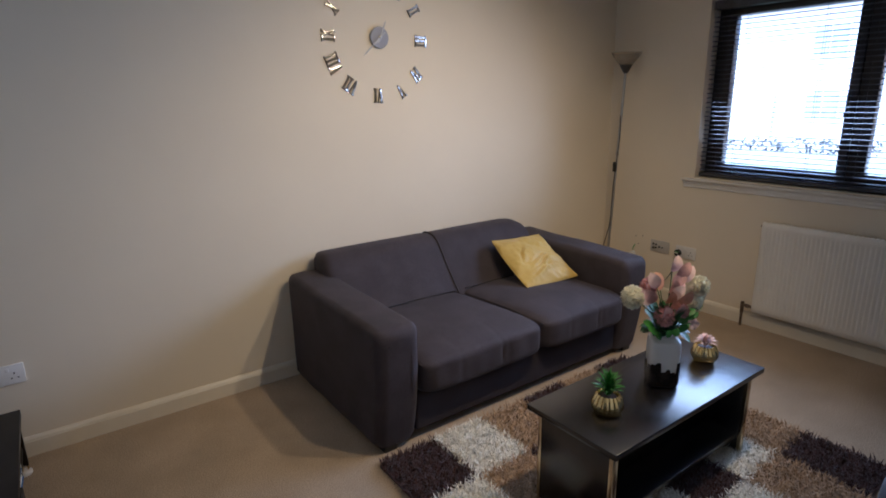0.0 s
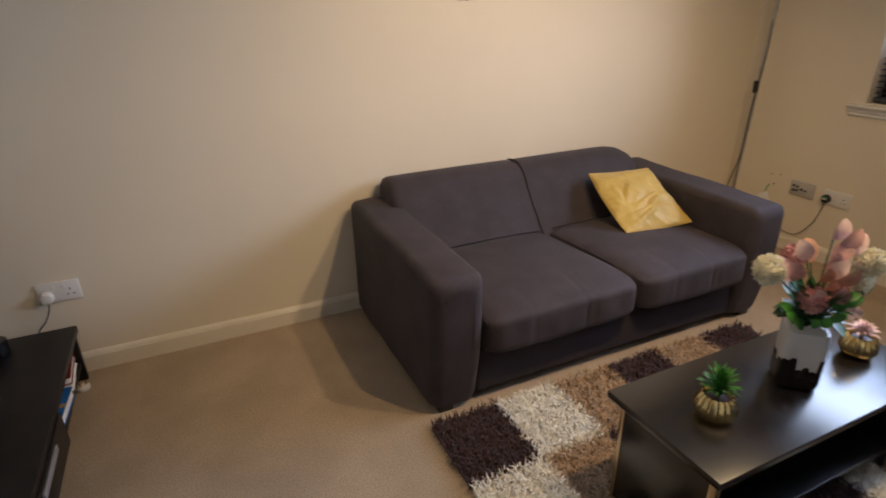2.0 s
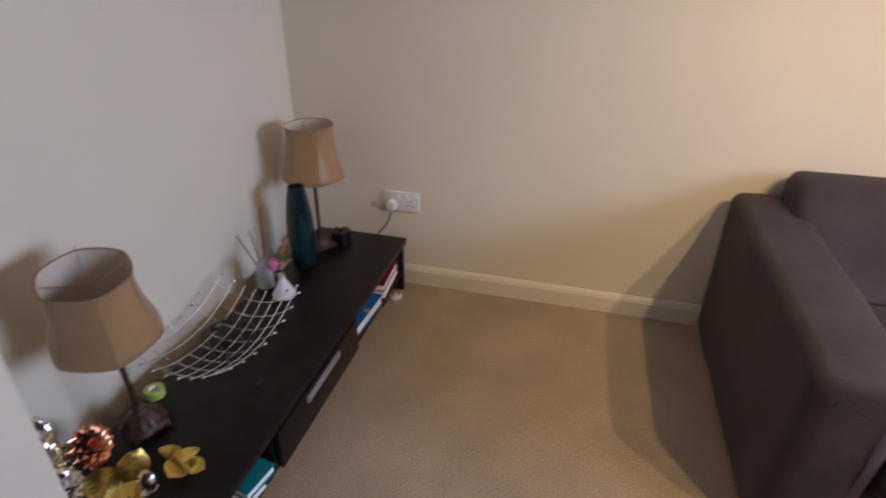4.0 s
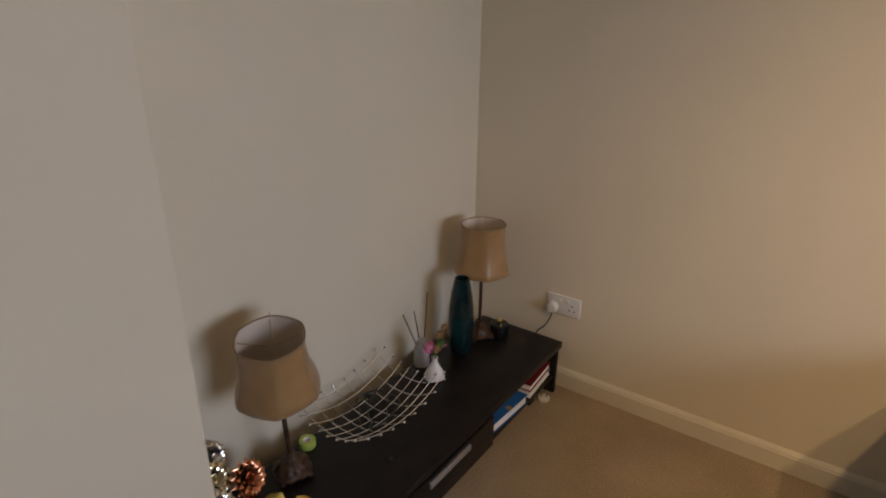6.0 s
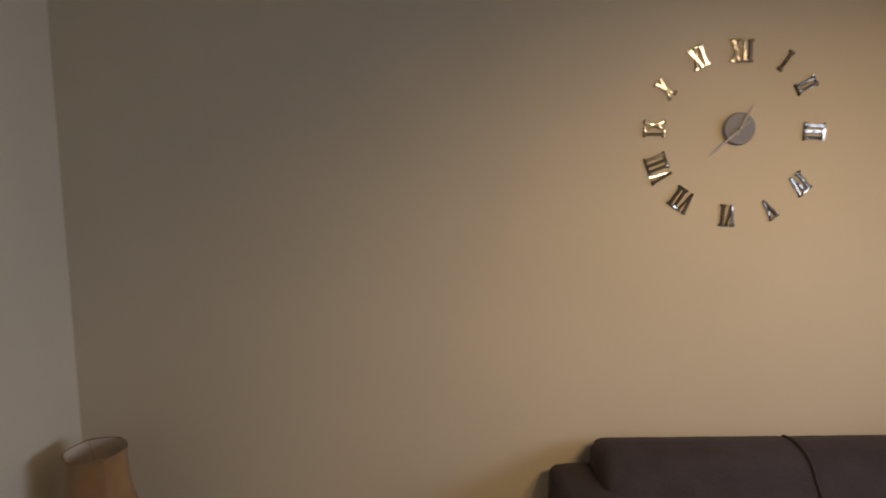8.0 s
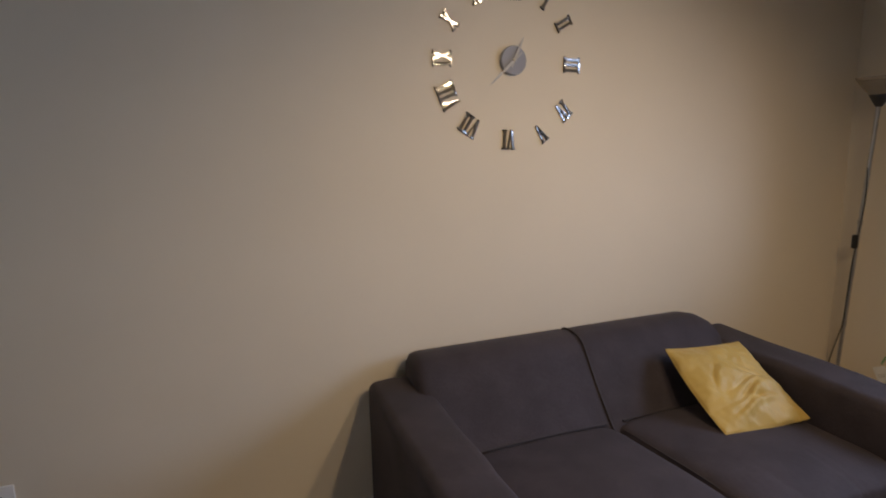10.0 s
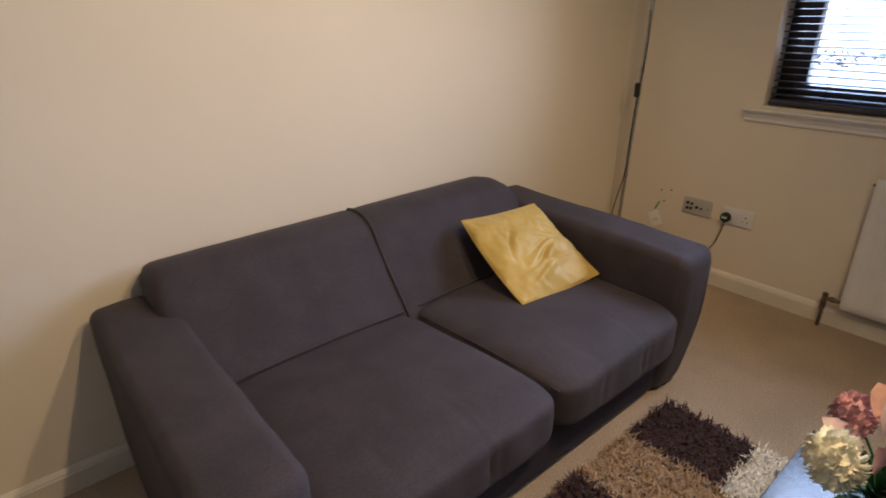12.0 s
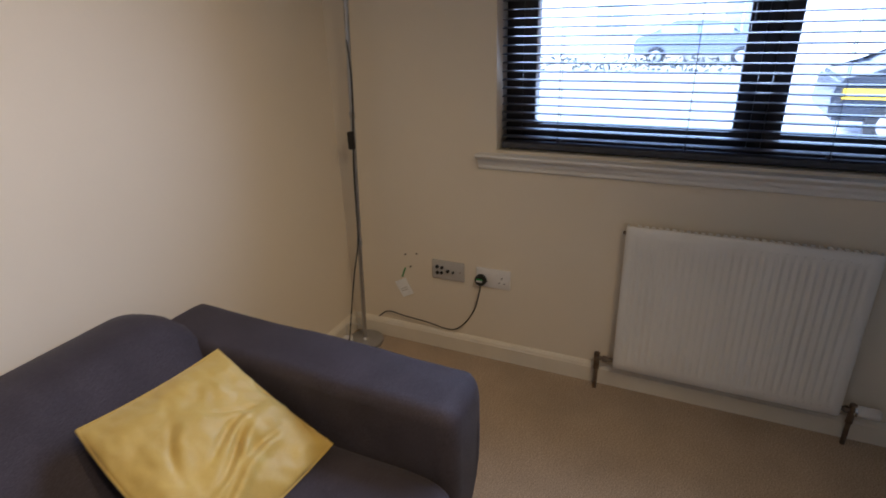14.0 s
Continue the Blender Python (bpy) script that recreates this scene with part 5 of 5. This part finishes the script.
part("roll", lathe([(0.0135, 0.0), (0.024, 0.0), (0.025, 0.002), (0.025, 0.022), (0.024, 0.024), (0.0135, 0.024), (0.0135, 0.0)], 36, closed=False), LIME, tape)
part("core", lathe([(0.0115, 0.001), (0.0133, 0.001), (0.0133, 0.023), (0.0115, 0.023), (0.0115, 0.001)], 28, closed=False), PAPER, tape, "pale card core")
knob = thing("black_screw_knob", "tiny black screw knob lying on the unit", "knob", pose(0.372, -1.002, UT + 0.0005))
part("knob_head", lathe([(0.004, 0.0), (0.006, 0.002), (0.006, 0.008), (0.002, 0.011)], 14), BLACKPLASTIC, knob)


def foil_butterfly(x, y, turn, size, material, name, label, z=0.0, tilt=10):
    t = thing(name, label, "ornament", pose(x, y, UT + 0.001 + z, tilt, 0, turn))
    for sx in (-1, 1):
        bm = bmesh.new()
        petal(bm, (0.003 * sx, 0, 0.010), (0.95 * size * sx, 0.75 * size, 0.55 * size), 0.56 * size, Vector((0, -0.5, 1)), 0.15, 6)
        petal(bm, (0.003 * sx, 0, 0.008), (0.75 * size * sx, -0.75 * size, 0.16 * size), 0.44 * size, Vector((0, 0.3, 1)), 0.15, 6)
        part("wing", bm, material, t)
    part("butterfly_body", tube(bmesh.new(), [(0, -0.5 * size, 0.006), (0, 0, 0.010), (0, 0.55 * size, 0.012)], (0.004, 0.002), 8), material, t)


foil_butterfly(0.345, -1.283, 140, 0.052, GOLDFOIL, "gold_butterfly", "folded gold foil butterfly ornament on the unit")
foil_butterfly(0.262, -1.372, 60, 0.062, GOLDFOIL, "gold_bow_ornament", "gold foil butterfly bow ornament beside the foil flowers", 0.02, 45)


def foil_flower(x, y, z, r, material, name, label, lean):
    t = thing(name, label, "ornament", pose(x, y, UT + 0.001))
    head = bmesh.new()
    c = Vector((0, 0, z))
    up = Vector(lean).normalized()
    side = up.orthogonal().normalized()
    other = up.cross(side)
    for ring, (k, count, lift) in enumerate(((1.0, 14, 0.15), (0.75, 12, 0.45), (0.5, 9, 0.8), (0.28, 6, 1.2))):
        for i in range(count):
            a = 2 * math.pi * (i + 0.5 * ring) / count
            d = (math.cos(a) * side + math.sin(a) * other + up * lift).normalized()
            petal(head, c + d * r * 0.12, c + d * r * (0.55 + 0.45 * k), r * 0.2, up, 0.35, 4)
    part("petals", head, material, t)
    part("stalk", lathe([(0.022, 0.0), (0.022, 0.004), (0.006, 0.010), (0.004, max(0.02, z))], 16), material, t)


foil_flower(0.150, -1.328, 0.056, 0.056, COPPERFOIL, "rose_gold_foil_flower", "rose-gold foil flower ornament on the unit", (0.8, 0.1, 0.5))
foil_flower(0.090, -1.395, 0.062, 0.056, CHAMPAGNE, "champagne_foil_flower", "champagne foil flower ornament on the unit", (0.7, 0.1, 0.6))
foil_flower(0.045, -1.36, 0.092, 0.044, SILVERFOIL, "silver_foil_flower", "silver foil flower ornament against the wall", (0.8, 0.2, 0.4))
foil_flower(0.165, -1.425, 0.042, 0.050, SILVERFOIL, "silver_foil_star", "silver foil star ornament beside the pier", (0.6, 0.2, 0.7))
foil_flower(0.312, -1.355, 0.020, 0.028, SILVERFOIL, "small_silver_foil_bud", "small silver foil bud ornament", (0.8, 0.3, 0.5))


def book(x, y, z, w, d, h, turn, cover, name, label, ry=0):
    b = thing(name, label, "book", pose(x, y, z, 0, ry, turn))
    part("cover", boxes((-w / 2, w / 2, -d / 2, d / 2, 0.0, 0.003), (-w / 2, w / 2, -d / 2, d / 2, h - 0.003, h), (-w / 2, -w / 2 + 0.003, -d / 2, d / 2, 0.003, h - 0.003)), cover, b, smooth=False)
    part("pages", boxes((-w / 2 + 0.0035, w / 2 - 0.004, -d / 2 + 0.004, d / 2 - 0.004, 0.0032, h - 0.0032)), PAPER, b, "white page block", smooth=False)


book(0.385, -0.195, 0.0905, 0.15, 0.20, 0.028, 4, PAPER, "cream_book", "thick cream-paged book lying on the unit shelf")
book(0.385, -0.195, 0.1190, 0.15, 0.20, 0.030, 4, BOOKRED, "red_book", "dark red book with white pages stacked on the shelf")
book(0.37, -0.455, 0.0905, 0.19, 0.27, 0.040, -3, BOOKBLUE, "blue_book", "large bright blue book lying on the unit shelf")
part("cover_spot", lathe([(0.012, 0), (0.012, 0.0006)], 16, pose(0.085, 0.02, 0.0405)), TANFLOWER, bpy.data.objects["blue_book"], "orange printed spot")
book(0.385, -1.235, 0.0905, 0.16, 0.14, 0.030, -8, PAPER, "white_book", "white paperback lying on the unit shelf")
book(0.397, -1.185, 0.1210, 0.17, 0.10, 0.026, -10, BOOKTEAL, "teal_notebook", "teal notebook lying askew in the open shelf")
part("ribbon", tube(bmesh.new(), curve_pts([(0.08, -0.05, 0.012), (0.10, -0.065, 0.006), (0.125, -0.075, -0.02)], 5), 0.0022, 5), REDTHREAD, bpy.data.objects["teal_notebook"], "red ribbon marker")
book(0.385, -1.385, 0.0905, 0.17, 0.11, 0.012, 6, PAPER, "magazine", "thin pale magazine lying on the unit shelf")
book(0.390, -1.375, 0.1028, 0.16, 0.10, 0.008, -5, TANFLOWER, "booklet", "tan printed booklet on the unit shelf")


# ---- outside the window ----
GZ = -0.55
structure("ground", boxes((ROOM_X + T + 0.001, 400, -300, 300, GZ - 0.3, GZ)), PAVING, "pale grey paving and road outside", "ground", smooth=False)
structure("lawn", boxes((ROOM_X + 1.2, 8.2, -30, 30, GZ, GZ + 0.03)), GRASS, "strip of mown grass outside the window", "grass", smooth=False)
# unseen wall, added to keep slanting daylight off the sofa wall
structure("wall_daylight_blocker", boxes((ROOM_X + T + 0.002, 9.0, BACK_Y - 0.2, BACK_Y + 0.1, GZ, 5.0)), BLOCKERBROWN, "plain unseen outdoor wall added to block slanting daylight", "wall", smooth=False)


def house(y, w):
    h = thing("terraced_house", "pale rendered terraced house across the road", "house", pose(26, y, GZ), group="terrace across the road")
    part("wall", boxes((0, 7, -w / 2, w / 2, 0, 5.2)), RENDER_WALL, h, smooth=False)
    bm = bmesh.new()
    loft(bm, [[Vector((-0.4, yy, 5.2)), Vector((3.5, yy, 7.6)), Vector((7.4, yy, 5.2))] for yy in (-w / 2, w / 2)])
    part("roof", bm, SLATE, h, smooth=False)
    for z in (0.9, 3.3):
        for dy in (-w / 4, w / 4):
            f = part("window", boxes((-0.06, -0.01, dy - 0.65, dy + 0.65, z, z + 1.2)), TRIM, h, "white framed window", smooth=False)
            part("pane", boxes((-0.08, -0.062, dy - 0.57, dy - 0.03, z + 0.08, z + 1.12), (-0.08, -0.062, dy + 0.03, dy + 0.57, z + 0.08, z + 1.12)), DARKGLASS, f, smooth=False)
    part("door", boxes((-0.06, -0.01, -0.45, 0.45, 0.0, 2.05)), TRIM, h, smooth=False)


for i in range(7):
    house(-27 + 9 * i, 8.98)

hedge = bmesh.new()
rng = random.Random(3)
for i in range(1100):
    c = Vector((22 + rng.uniform(-0.3, 0.3), rng.uniform(-2, 24), GZ + rng.uniform(0.0, 0.45)))
    d = Vector((rng.uniform(-1, 1), rng.uniform(-1, 1), rng.uniform(-1, 1))).normalized()
    petal(hedge, c - d * 0.08, c + d * 0.08, 0.045, d.orthogonal(), 0.1, 3)
tagged(finish("hedge", hedge, HEDGE), "low clipped hedge beyond the paving", "hedge", kind="stuff")


def car(x, y, paint, stripe, name, label):
    c = thing(name, label, "car", pose(x, y, GZ))
    side = [(-2.1, 0.35), (-2.1, 0.75), (-1.95, 0.88), (-1.15, 0.98), (-0.55, 1.42), (0.85, 1.45), (1.55, 1.02), (2.05, 0.92), (2.12, 0.6), (2.1, 0.35)]
    bm = bmesh.new()
    loft(bm, [[Vector((-0.85 * k, yy, z)) for yy, z in side] for k in (1, -1)])
    bmesh.ops.bevel(bm, geom=list(bm.edges), offset=0.05, segments=2, affect="EDGES")
    body = part("body", bm, paint, c)
    for a, b in (((-0.95, 1.02), (0.05, 1.36)), ((0.12, 1.02), (1.25, 1.36))):
        part("side_window", boxes((-0.862, -0.848, a[0], b[0], a[1], b[1])), DARKGLASS, body, smooth=False)
    if stripe:
        part("stripe", boxes((-0.866, -0.852, -2.0, 2.0, 0.66, 0.80)), stripe, body, "bright yellow side stripe", smooth=False)
    for yy in (-1.3, 1.35):
        m = pose(-0.72, yy, 0.32, 0, -90, 0)
        wheel = part("wheel", lathe([(0.20, 0.0), (0.30, 0.02), (0.32, 0.05), (0.32, 0.15), (0.2, 0.17)], 28, m), BLACKPLASTIC, c)
        part("rim", lathe([(0.19, 0.165), (0.17, 0.18), (0.05, 0.175)], 20, m), SILVERPLASTIC, wheel)


car(12.6, -5.1, CARPAINT, CARYELLOW, "parked_car", "dark parked car with a yellow side stripe")
car(24.6, -1.0, CARBLUE, None, "far_parked_car", "blue-grey car parked across the paving")
